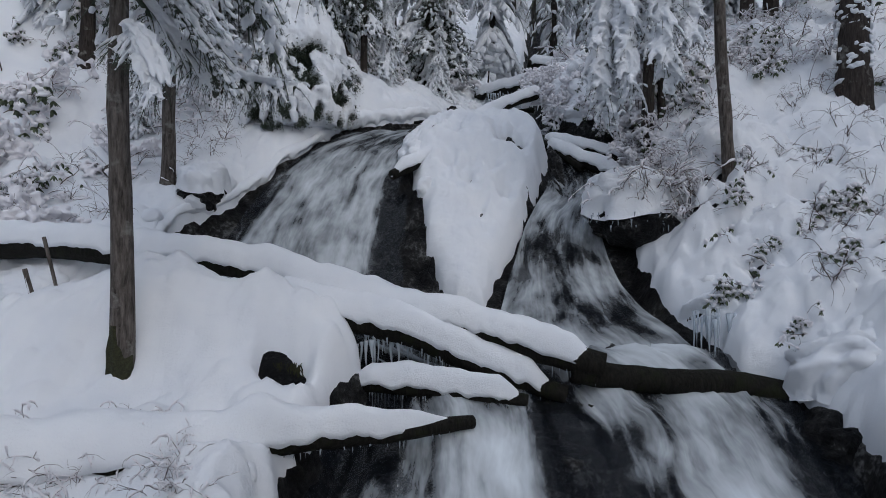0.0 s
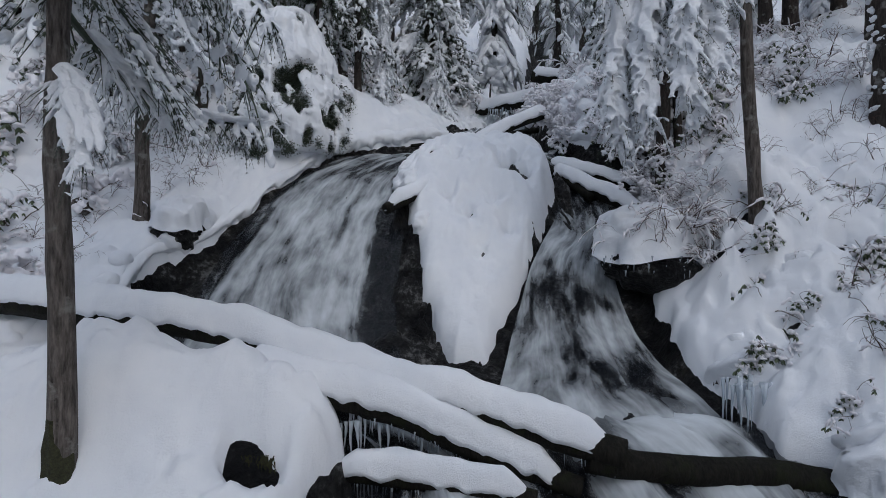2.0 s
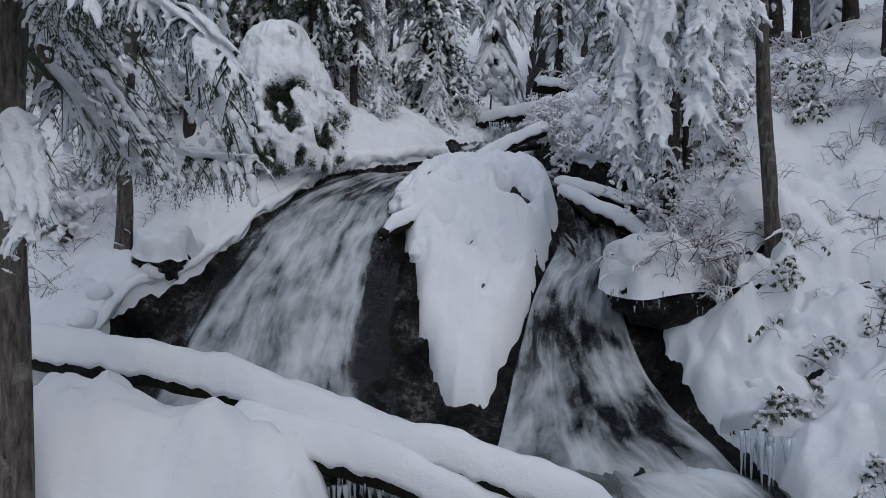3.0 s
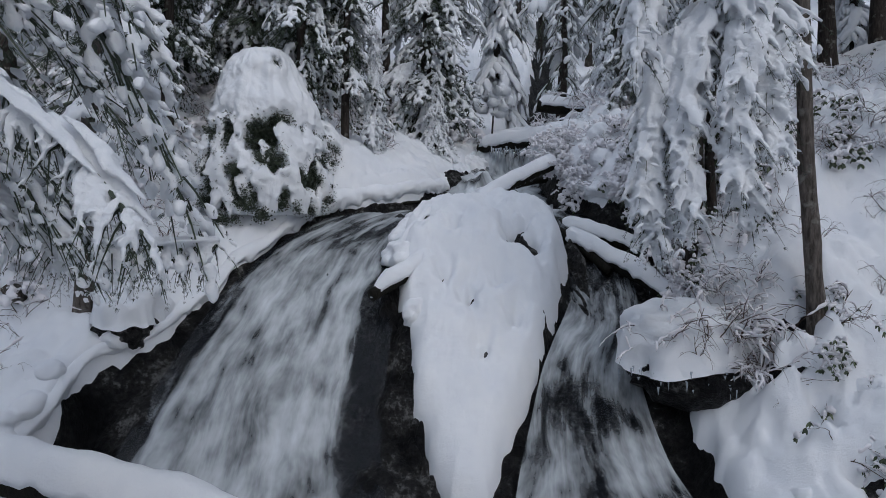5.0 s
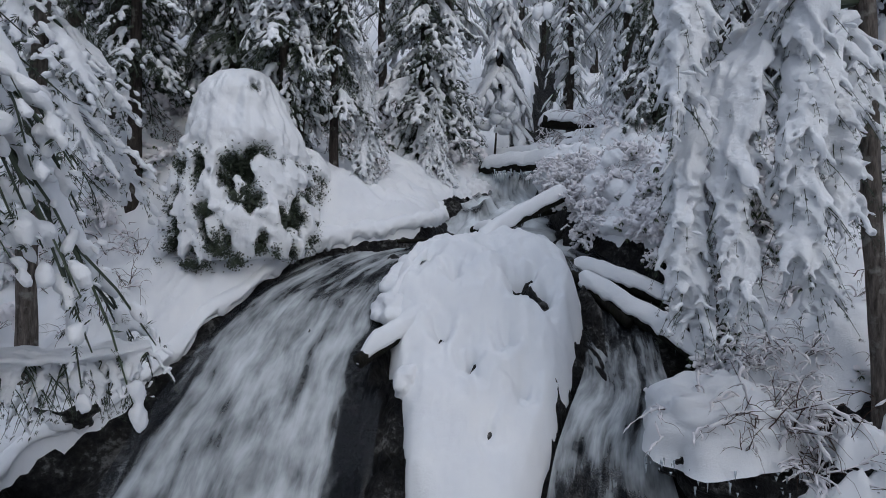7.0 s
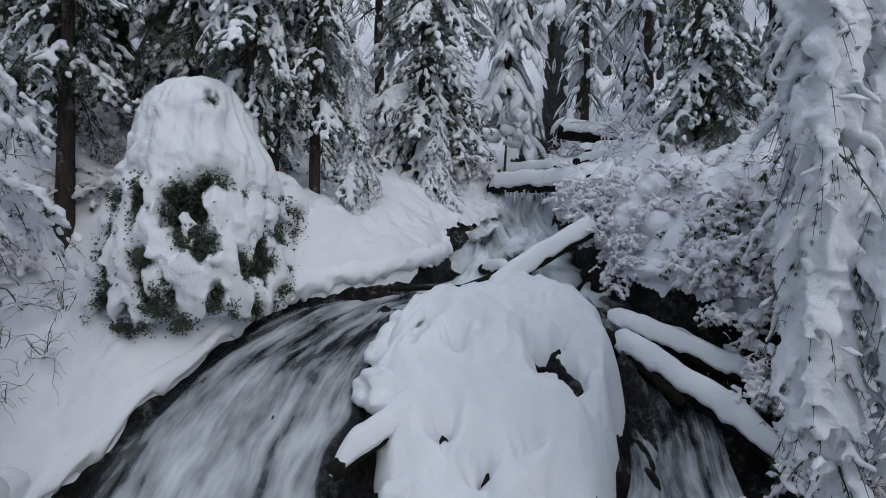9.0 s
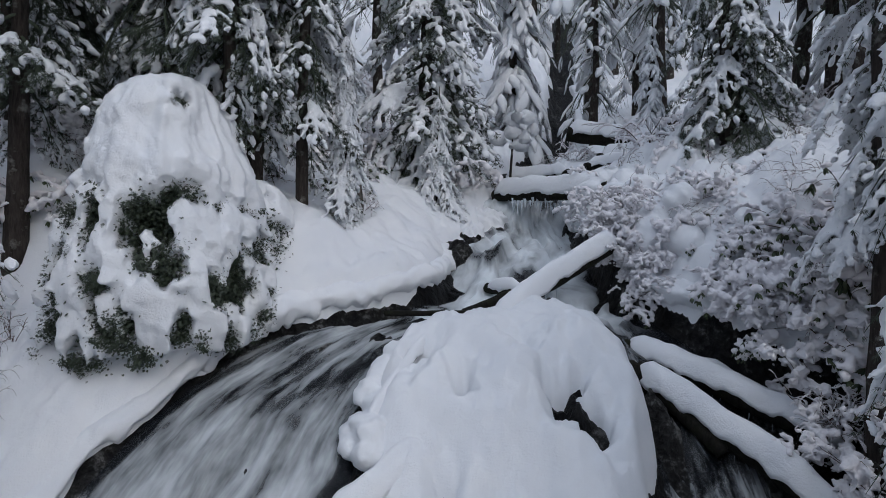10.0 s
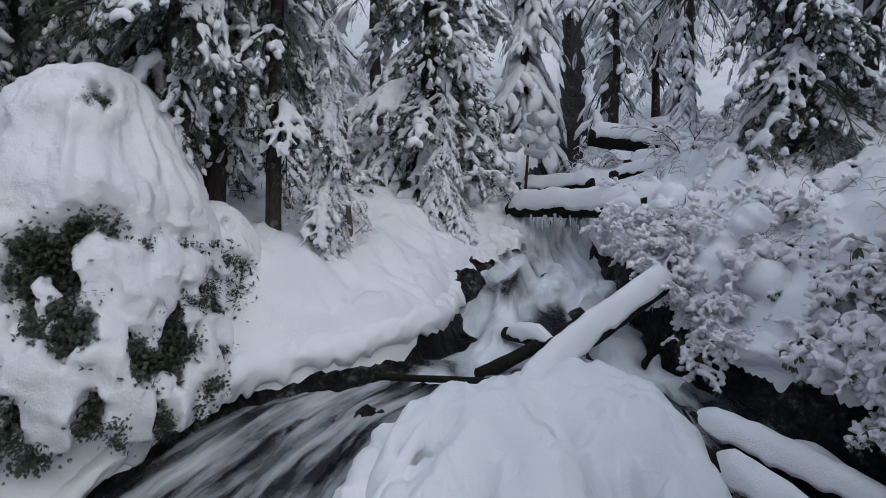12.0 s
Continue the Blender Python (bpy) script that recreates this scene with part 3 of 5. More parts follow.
# ---- trees ----
def trunk_path(base, height, lean=(0, 0), n=26, wob=0.05, seed=0):
    t = np.linspace(0, 1, n)
    p = np.stack([base[0] + lean[0] * t * height, base[1] + lean[1] * t * height, base[2] - 0.5 + t * (height + 0.5)], 1)
    p[:, 0] += wob * vnoise(t * 5 + seed * 3.3, t * 0 + seed, seed)
    p[:, 1] += wob * vnoise(t * 5 + seed * 3.3, t * 0 + seed + 9, seed + 2)
    return p


def trunk_mesh(path, r, top=0.35, seed=0, sides=14):
    t = np.linspace(0, 1, len(path))
    rad = r * (1 - (1 - top) * t) * (1 + 0.35 * np.exp(-t * len(path) / 1.6))
    return mesh_of("trunk", *tube(path, rad, sides, 0.10, seed))


def blob(centre, way, length, width, height, r, seed, nu=11, nv=10, flat=0.35, rough=0.36):
    """A lump of snow, drawn out along way, flatter below."""
    way = np.array(way, float) / (np.linalg.norm(way) + 1e-9)
    side = np.cross(way, [0, 0, 1.0])
    side /= np.linalg.norm(side) + 1e-9
    top = np.cross(side, way)
    th = np.linspace(0.12, np.pi - 0.12, nu)[:, None]
    ph = (np.arange(nv) * 2 * np.pi / nv)[None, :]
    a, b, c = np.cos(th) + 0 * ph, np.sin(th) * np.cos(ph), np.sin(th) * np.sin(ph)
    k = 1 + rough * fbm(a * 2.6 + seed * 3.1, b * 2.2 + c * 2.5 + seed, seed % 97, 4)
    c = np.where(c < 0, c * flat, c)
    v = np.array(centre, float) + (a * k * length / 2)[..., None] * way + (b * k * width / 2)[..., None] * side + (c * k * height)[..., None] * top
    f = []
    for i in range(nu - 1):
        for j in range(nv):
            m = (j + 1) % nv
            f.append((i * nv + j, (i + 1) * nv + j, (i + 1) * nv + m, i * nv + m))
    f += [tuple(range(nv - 1, -1, -1)), tuple((nu - 1) * nv + j for j in range(nv))]
    return v.reshape(-1, 3), f


def fuse(pile, voxel, rounds=3, rough=0.0, seed=0):
    """Melts overlapping lumps of snow into one skin, softens it and gives it a fine uneven relief."""
    ob = new("melt", pile.mesh("melt"))
    mod = ob.modifiers.new("melt", "REMESH")
    mod.mode, mod.voxel_size, mod.adaptivity = "VOXEL", voxel, 0.0
    soft = ob.modifiers.new("soften", "SMOOTH")
    soft.factor, soft.iterations = 0.5, rounds
    graph = bpy.context.evaluated_depsgraph_get()
    me = bpy.data.meshes.new_from_object(ob.evaluated_get(graph))
    old = ob.data
    bpy.data.objects.remove(ob)
    bpy.data.meshes.remove(old)
    n = len(me.vertices)
    co, no = np.zeros(3 * n), np.zeros(3 * n)
    me.vertices.foreach_get("co", co)
    me.vertices.foreach_get("normal", no)
    co, no = co.reshape(-1, 3), no.reshape(-1, 3)
    if rough:
        k = 0.16 / voxel
        co = co + no * (rough * fbm((co[:, 0] + co[:, 2] * 0.8) * k, (co[:, 1] - co[:, 2] * 0.7) * k, seed, 3))[:, None]
        me.vertices.foreach_set("co", co.ravel())
    me.polygons.foreach_set("use_smooth", np.ones(len(me.polygons), bool))
    me.update()
    return me


def tongue(path, width, thick, seed, sides=8, ragged=0.5):
    """A drooping tongue of snow along a path: broad, bulging above, thin below, with an uneven rim."""
    path = np.asarray(path, float)
    n = len(path)
    t = np.linspace(0, 1, n)
    tan = np.gradient(path, axis=0)
    side = np.cross(tan, [0.02, 0.01, 1.0])
    side /= np.linalg.norm(side, axis=1)[:, None] + 1e-9
    up = np.cross(side, tan)
    up /= np.linalg.norm(up, axis=1)[:, None] + 1e-9
    w = width * np.sin(np.pi * (0.06 + 0.9 * t ** 0.9)) ** 0.6
    a = (np.arange(sides) * 2 * np.pi / sides)[None, :]
    k = 1 + ragged * fbm(t[:, None] * n * 0.45 + seed * 1.7, np.cos(a) * 1.3 + np.sin(a) * 0.9 + seed, seed % 89, 3)
    x, z = np.cos(a) * w[:, None] / 2 * k, np.sin(a) * (thick * w / width)[:, None] * k
    z = np.where(z < 0, z * 0.4, z)
    v = path[:, None, :] + x[..., None] * side[:, None, :] + z[..., None] * up[:, None, :]
    f = [(i * sides + j, i * sides + (j + 1) % sides, (i + 1) * sides + (j + 1) % sides, (i + 1) * sides + j) for i in range(n - 1) for j in range(sides)]
    f += [tuple(range(sides - 1, -1, -1)), tuple((n - 1) * sides + j for j in range(sides))]
    return v.reshape(-1, 3), f


def spray(pile, p, way, size, r, blades=5, thin=0.085):
    """A fan of needled twigs."""
    x, y, z = r.normal() * 0.4, r.normal() * 0.4, 1.0
    cross = np.array([way[1] * z - way[2] * y, way[2] * x - way[0] * z, way[0] * y - way[1] * x])
    cross /= math.sqrt(cross @ cross) + 1e-9
    k = np.linspace(-0.9, 0.9, blades)[:, None]
    d = way + cross * k
    d = d / np.sqrt((d * d).sum(1))[:, None] * size * (1 - 0.25 * np.abs(k))
    o = p + way * size * 0.25 * (1 - np.abs(k))
    c = np.stack([d[:, 1] - 0.2 * d[:, 2], 0.3 * d[:, 2] - d[:, 0], 0.2 * d[:, 0] - 0.3 * d[:, 1]], 1)
    c = c / (np.sqrt((c * c).sum(1))[:, None] + 1e-9) * size * thin
    pile.add(np.stack([o, o + d * 0.5 + c, o + d, o + d * 0.5 - c], 1).reshape(-1, 3), [(4 * i, 4 * i + 1, 4 * i + 2, 4 * i + 3) for i in range(blades)])


def bough_meshes(seed, droop=0.45, twigs=11, load=1.0, green=15, blades=5, fine=(8, 8), fat=1.0, fluffy=0.0, needle=1.0):
    """A snow-laden bough, one metre long along +x: a limb with side twigs, needles below and lumps of snow on top."""
    r = np.random.default_rng(seed)
    pile, snow = Pile(), Pile()
    q = np.linspace(0, 0.95, 9)
    axis = lambda t: np.array([t, 0.05 * math.sin(5 * t + seed), -droop * t ** 1.7])
    pile.add(*tube([axis(t) for t in q], np.linspace(0.02, 0.005, 9), 5))
    for i in range(twigs):
        t = 0.12 + 0.88 * (i + r.uniform(0, 0.7)) / twigs
        side = 1 if i % 2 else -1
        reach = (0.20 + 0.22 * math.sin(math.pi * min(t, 1))) * r.uniform(0.75, 1.25)
        yaw = side * (r.uniform(0.5, 1.0) if t < 0.85 else r.uniform(0.0, 0.5))
        fall = r.uniform(0.25, 0.75) + 0.4 * t * droop
        way = np.array([math.cos(yaw), math.sin(yaw), -fall])
        o = axis(min(t, 1))
        pile.add(*tube([o, o + way * reach * 0.5, o + way * reach + [0, 0, -0.03]], [0.005, 0.004, 0.002], 3))
        for k in range(green):
            s = r.uniform(0.1, 1.05)
            w = way * 0.6 + r.normal(size=3) * 0.55 + [0, 0, -0.3]
            spray(pile, o + way * reach * s + r.normal(size=3) * 0.012 - [0, 0, 0.01], w / np.linalg.norm(w), r.uniform(0.03, 0.06) * needle, r, blades, 0.07)
        if fluffy:
            for u in np.linspace(0.15, 1.1, 6):
                if r.uniform() < load:
                    size = r.uniform(0.07, 0.15) * fat
                    snow.add(*blob(o + way * reach * u + r.normal(size=3) * 0.012 + [0, 0, 0.012 - 0.12 * u * u * reach], way + r.normal(size=3) * 0.3, size * 1.3, size * r.uniform(0.6, 0.9), size * r.uniform(0.35, 0.55), r, seed * 31 + i, 7, 7, 0.6))
        elif r.uniform() < load:
            far = r.uniform(0.85, 1.12)
            q2 = np.linspace(0.05, far, fine[0])
            line = [o + way * reach * u + [0, 0, 0.02 - 0.10 * u * u * reach] + r.normal(size=3) * 0.006 for u in q2]
            snow.add(*tongue(line, reach * r.uniform(0.34, 0.55) * fat, reach * r.uniform(0.10, 0.2) * fat ** 0.5, seed * 31 + i, fine[1]))
    start, width = r.uniform(0.08, 0.2), r.uniform(0.15, 0.24) * fat ** 0.5
    width = width * (0.6 if fat < 0.4 else 1.0)
    if load > 0.6:
        q2 = np.linspace(start, 1.0, fine[0] * 2)
        snow.add(*tongue([axis(u) + np.array([0, 0, 0.02]) + r.normal(size=3) * 0.008 for u in q2], width, 0.07 * fat ** 0.5, seed * 17 + 5, fine[1] + 2, 0.45))
    else:
        for i in range(4):
            u0 = start + 0.2 * i
            if r.uniform() < load + 0.2:
                snow.add(*tongue([axis(u) + np.array([0, 0, 0.02]) for u in np.linspace(u0, u0 + 0.2, 6)], width * 0.8, 0.05, seed * 17 + i, fine[1]))
    return pile.mesh("bough_needles", False), fuse(snow, fluffy, 2, fluffy * 0.35, seed) if fluffy else snow.mesh("bough_snow")


BOUGHS = [bough_meshes(100 + k, 0.4 + 0.1 * (k % 4), 18 + k % 3, 0.8, 13, fat=0.85, fluffy=0.021) for k in range(6)]
DUSTED = [bough_meshes(150 + k, 0.4 + 0.1 * (k % 4), 16 + k % 3, 0.40, 24, fat=0.8, fluffy=0.021, needle=1.2) for k in range(5)]
THIN_BOUGHS = [bough_meshes(200 + k, 0.35 + 0.1 * k, 18, 0.7, 18, 5, fat=0.8, fluffy=0.02, needle=0.6) for k in range(4)]
NEAR_BOUGHS = [bough_meshes(270 + k, 0.4 + 0.12 * k, 30, 0.75, 12, fat=0.45, fluffy=0.011, needle=0.6) for k in range(3)]
FAR_LADEN = [bough_meshes(500 + k, 0.4 + 0.1 * k, 9, 0.85, 4, 3, (4, 5), 1.3) for k in range(3)]
FAR_DUSTED = [bough_meshes(510 + k, 0.4 + 0.1 * k, 9, 0.45, 6, 3, (4, 5), 1.1) for k in range(4)]
for nm, sm in NEAR_BOUGHS + BOUGHS + THIN_BOUGHS + DUSTED + FAR_LADEN + FAR_DUSTED:
    nm.materials.append(NEEDLES)
    sm.materials.append(SNOW_BOUGH)


def conifer(name, base, height, r_trunk, spread, first, step, label, seed, lean=(0, 0), drop=0.0, snowiness=1.0, bark=BARK_DARK, per_ring=5, shape=0.8, tip=0.12, skip=None, grown=1.0, kinds=None, top=0.15):
    """A snow-laden conifer: trunk, and rings of boughs from the height first upwards. skip(angle, height): boughs left out."""
    kinds = kinds or BOUGHS
    r = np.random.default_rng(seed)
    path = trunk_path(base, height, lean, 40, 0.04, seed)
    tree = new(name)
    tree.matrix_world = Matrix.Translation(base)
    tagged(tree, label, "tree")
    local = path - np.array(base, float)
    part("trunk", trunk_mesh(local, r_trunk, top, seed, 14), bark, tree)
    z = first
    while z < height * 0.985:
        share = (z - first) / (height - first + 1e-6)
        size = spread * (tip + (1 - tip) * (1 - share) ** shape)
        a0 = r.uniform(0, 6.28)
        for k in range(per_ring):
            a = a0 + 6.283 * k / per_ring + r.normal() * 0.25
            zz = z + r.uniform(-0.5, 0.5) * step
            if skip and skip(a, zz):
                continue
            o = np.array([np.interp(zz, local[:, 2], local[:, i]) for i in range(2)])
            k2 = int(r.integers(len(kinds)))
            s = size * r.uniform(0.75, 1.15)
            m = pose(o[0], o[1], zz, 0, drop + r.normal() * 7, math.degrees(a)) @ pose(0, 0, 0, r.normal() * 8) @ Matrix.Diagonal((s, s * r.uniform(0.85, 1.25), s * r.uniform(0.85, 1.2), 1))
            b = part("bough", kinds[k2][0], None, tree, at=m)
            if r.uniform() < snowiness:
                tagged(part("bough_snow", kinds[k2][1], None, b, at=Matrix.Diagonal((1, 1, grown, 1))), kind="stuff")
        z += step * (0.6 + 0.4 * (1 - share))
    return tree


def bare_trunk(name, base, height, r, lean, label, seed, bark=BARK, top=0.5):
    p = trunk_path(base, height, lean, 60, 0.05, seed)
    tree = new(name)
    tree.matrix_world = Matrix.Translation(base)
    part("trunk", trunk_mesh(p - np.array(base, float), r, top, seed, 18), bark, tree)
    return tagged(tree, label, "tree")


def snow_z(x, y):
    return float(snow_top(np.array([x]), np.array([y]))[0])


def on_snow(x, y, up=0.0):
    return (x, y, snow_z(x, y) + up)


FAR_FIRS = []


def far_fir(seed, height, spread, first, step, per_ring, snowiness, drop, shape=0.75, kinds=None):
    """A fir for the forest: trunk, one crown of needles and one of snow, to be copied."""
    r = np.random.default_rng(seed)
    green, white = [[], [], 0], [[], [], 0]
    parts = [[(np.array([v.co[:] for v in m.vertices]), [tuple(p.vertices) for p in m.polygons]) for m in pair] for pair in (kinds or BOUGHS)]

    def put(store, piece, m):
        v = piece[0] @ np.array(m.to_3x3()).T + np.array(m.translation)
        store[0].append(v)
        store[1] += [tuple(i + store[2] for i in f) for f in piece[1]]
        store[2] += len(v)
    z = first
    while z < height * 0.98:
        share = (z - first) / (height - first)
        size = spread * (0.12 + 0.88 * (1 - share) ** shape)
        a0 = r.uniform(0, 6.28)
        for k in range(per_ring):
            s = size * r.uniform(0.7, 1.2)
            m = pose(0, 0, z + r.uniform(-0.5, 0.5) * step, 0, drop + r.normal() * 7, math.degrees(a0 + 6.283 * k / per_ring + r.normal() * 0.2)) @ Matrix.Diagonal((s, s, s * 1.1, 1))
            pick = parts[int(r.integers(len(parts)))]
            put(green, pick[0], m)
            if r.uniform() < snowiness:
                put(white, pick[1], m)
        z += step * (0.55 + 0.45 * (1 - share))
    path = trunk_path((0, 0, 0), height, (0.004, 0), 30, 0.04, seed)
    trunk = trunk_mesh(path, 0.012 * height + 0.06, 0.12, seed, 9)
    out = []
    for store, mat, nm in ((green, NEEDLES, "crown"), (white, SNOW_BOUGH, "crown_snow")):
        me = mesh_of(nm, np.concatenate(store[0]), store[1], nm == "crown_snow")
        me.materials.append(mat)
        out.append(me)
    trunk.materials.append(BARK_DARK)
    FAR_FIRS.append((trunk, *out))


far_fir(301, 9.5, 1.7, 2.2, 0.75, 4, 0.9, 22, kinds=FAR_LADEN[:1] + FAR_DUSTED)
far_fir(302, 11, 1.8, 4.2, 0.8, 4, 0.9, 22, kinds=FAR_DUSTED)
far_fir(303, 8, 1.5, 0.6, 0.6, 5, 1.0, 26, kinds=FAR_LADEN)
far_fir(304, 3.4, 0.95, 0.2, 0.34, 5, 1.0, 28, 0.85, kinds=FAR_LADEN)


def forest_fir(kind, x, y, turn, size, label, up=0.0):
    tree = new("fir")
    tree.matrix_world = Matrix.Translation(on_snow(x, y, up)) @ pose(0, 0, 0, 0, 0, turn) @ Matrix.Diagonal((size, size, size, 1))
    tagged(tree, label, "tree", "firs of the forest")
    for nm, me in zip(("trunk", "crown", "crown_snow"), FAR_FIRS[kind]):
        tagged(part(nm, me, None, tree), kind="stuff" if nm == "crown_snow" else "")
    return tree


# the trees that stand nearest
def moss_material():
    m, nt, b = material("moss")
    n = noisy(nt, coords(nt), 40, 5, 0.7)
    nt.links.new(ramp(nt, n, [(0.3, (0.010, 0.011, 0.004)), (0.7, (0.05, 0.05, 0.017))]), b.inputs["Base Color"])
    b.inputs["Roughness"].default_value = 0.95
    bump(nt, b, n, 1.0, 0.03)
    return m


MOSS = moss_material()
tree_a = conifer("tree", (-3.42, 5.9, 2.45), 11, 0.125, 2.1, 6.7, 0.5, "bare grey-brown trunk with a mossy foot and snowy boughs high up", 1, (0.008, 0), 20, 0.85, BARK, 5, kinds=NEAR_BOUGHS, top=0.4)
t = np.linspace(0, 1, 12)
part("moss", mesh_of("moss", *tube(np.stack([0 * t, 0 * t, -0.2 + 0.95 * t], 1), 0.128 * (1 + 0.3 * np.exp(-5 * t)) * (1 - 0.12 * t), 20, 0.22, 5)), MOSS, tree_a, "dark green moss round the foot")
for i, (z, a, s, d) in enumerate([(4.75, 40, 1.4, 28), (5.1, 66, 1.5, 24), (5.7, 25, 1.3, 8), (5.6, 95, 1.2, 20)]):
    b = part("bough", NEAR_BOUGHS[i % 3][0], None, tree_a, at=pose(0.05, 0, z, 0, d, a) @ Matrix.Diagonal((s, s * 1.1, s, 1)))
    tagged(part("bough_snow", NEAR_BOUGHS[i % 3][1], None, b), kind="stuff")
conifer("tree", on_snow(-5.3, 10.6), 9, 0.13, 1.4, 3.4, 0.6, "slim dark trunk standing on the snowy bank", 2, (0.05, 0), 18, 0.6, BARK, 4, kinds=THIN_BOUGHS, top=0.4)
def hanging_limb(tree, path, seed, full=1.0, load=1.0, grain=1.0):
    """A long limb that droops under its load: broad pads of snow on top, and a fringe of needled twigs with small clumps."""
    r = np.random.default_rng(seed)
    wood_, snow = Pile(), Pile()
    p0, p1, p2 = (np.array(q, float) for q in path)
    at = lambda t: p0 * (1 - t) ** 2 + 2 * p1 * t * (1 - t) + p2 * t * t
    wood_.add(*tube([at(t) for t in np.linspace(0, 1, 16)], np.linspace(0.035, 0.008, 16), 6))
    for t in np.linspace(0.12, 1.0, int(108 * full ** 0.5 / grain ** 0.8)):
        o = at(t)
        a = r.uniform(0, 6.283)
        way = np.array([math.cos(a), math.sin(a), -r.uniform(0.3, 1.2)])
        way /= np.linalg.norm(way)
        reach = r.uniform(0.22, 0.58) * (1.15 - 0.5 * t) * full
        drop = 0.24 * full
        bend_ = lambda u: o + way * reach * u - [0, 0, drop * u * u]
        wood_.add(*tube([bend_(u) for u in (0, 0.4, 0.8, 1.1)], [0.006, 0.005, 0.003, 0.0015], 4))
        if r.uniform() < 0.92 * load:
            line = [bend_(u) + [0, 0, 0.015 * full] + r.normal(size=3) * 0.008 * full for u in np.linspace(0.0, r.uniform(0.75, 1.05), 9)]
            snow.add(*tongue(line, r.uniform(0.11, 0.22) * full * grain, r.uniform(0.04, 0.075) * full * grain, int(r.integers(9999)), 8, 0.75))
            for _ in range(3):
                u = r.uniform(0.3, 1.0)
                side = r.normal(size=3) * [1, 1, 0.3] + [0, 0, -0.9]
                side = side / np.linalg.norm(side) * r.uniform(0.07, 0.17) * full
                p = bend_(u)
                snow.add(*tongue([p + side * q + [0, 0, 0.01] for q in np.linspace(0, 1, 5)], r.uniform(0.05, 0.10) * full * grain, 0.03 * full * grain, int(r.integers(9999)), 6, 0.7))
        for u in np.linspace(0.1, 1.1, 7):
            q = bend_(u) - [0, 0, 0.012]
            for _ in range(2):
                w = way * 0.5 + r.normal(size=3) * 0.5 - [0, 0, 0.6]
                spray(wood_, q, w / np.linalg.norm(w), r.uniform(0.03, 0.06) * full ** 0.7 * grain ** 0.5, r, 5, 0.06)
    for k in range(int(11 / grain)):
        t0 = r.uniform(0.05, 0.8)
        if r.uniform() < load:
            shift = r.normal(size=3) * [0.08, 0.08, 0.02] * full
            line = [at(t) + shift + [0, 0, 0.03] + r.normal(size=3) * 0.012 * full for t in np.linspace(t0, min(1.0, t0 + r.uniform(0.2, 0.4)), 10)]
            snow.add(*tongue(line, r.uniform(0.26, 0.46) * full * grain, r.uniform(0.09, 0.16) * full * grain, int(r.integers(9999)), 12, 0.5))
    b = part("bough", wood_.mesh("bough_needles", False), NEEDLES, tree)
    tagged(part("bough_snow", fuse(snow, 0.02 * full * grain ** 0.5, 2, 0.008 * full * grain, seed), SNOW_BOUGH, b, "drooping drapes of snow"), kind="stuff")


hanging_limb(tree_a, [(0.03, 0, 4.6), (1.3, -1.0, 4.9), (2.35, -1.35, 3.75)], 720, 0.55, 0.8, 0.5)
hanging_limb(tree_a, [(0.03, 0, 5.0), (0.9, -1.3, 5.2), (1.75, -1.75, 4.0)], 721, 0.55, 0.8, 0.5)
hanging_limb(tree_a, [(0.03, 0, 4.45), (0.25, 1.1, 3.55), (1.45, 1.6, 3.75)], 722, 0.8, 0.6, 0.5)
hanging_limb(tree_a, [(0.03, 0, 4.9), (-0.2, -1.2, 5.0), (0.9, -1.9, 3.9)], 723, 0.55, 0.8, 0.5)
hanging_limb(tree_a, [(0.03, 0, 3.7), (0.5, -0.6, 3.9), (1.0, -1.2, 2.9)], 724, 0.6, 0.8, 0.5)
tree_c = bare_trunk("tree", (4.85, 9.45, 5.55), 9.5, 0.105, (-0.06, 0), "slim leaning trunk hung with heavy snowy boughs", 3, BARK, 0.5)
for i, (x0, y0, z0, z1, x2, y2, z2) in enumerate([(2.0, 8.9, 8.9, 9.7, 2.62, 8.85, 6.25), (2.3, 9.4, 9.1, 9.6, 2.85, 9.25, 6.5), (2.9, 8.3, 9.3, 9.2, 3.4, 8.4, 6.6), (2.4, 8.7, 9.3, 9.6, 2.95, 8.6, 6.5), (3.6, 8.7, 9.0, 8.8, 3.85, 8.7, 7.4),
                                                  (2.0, 8.6, 11.2, 11.0, 2.3, 8.5, 8.2), (3.2, 8.6, 11.4, 11.0, 3.4, 8.5, 8.5), (2.7, 9.3, 11.6, 11.4, 2.6, 9.2, 8.3), (4.0, 9.9, 10.6, 10.4, 3.5, 10.2, 7.9)]):
    hanging_limb(tree_c, [(-0.06 * (z1 - 5.55), 0, z1 - 5.55), (x0 - 4.85, y0 - 9.45, z0 - 5.55), (x2 - 4.85, y2 - 9.45, z2 - 5.55)], 700 + i, 1.0, 1.0, 0.8)
tree_d = bare_trunk("tree", on_snow(7.75, 10.5), 12, 0.28, (-0.02, 0), "thick trunk plastered with clumps of snow", 4, BARK_DARK)
rr = np.random.default_rng(5)
pile = Pile()
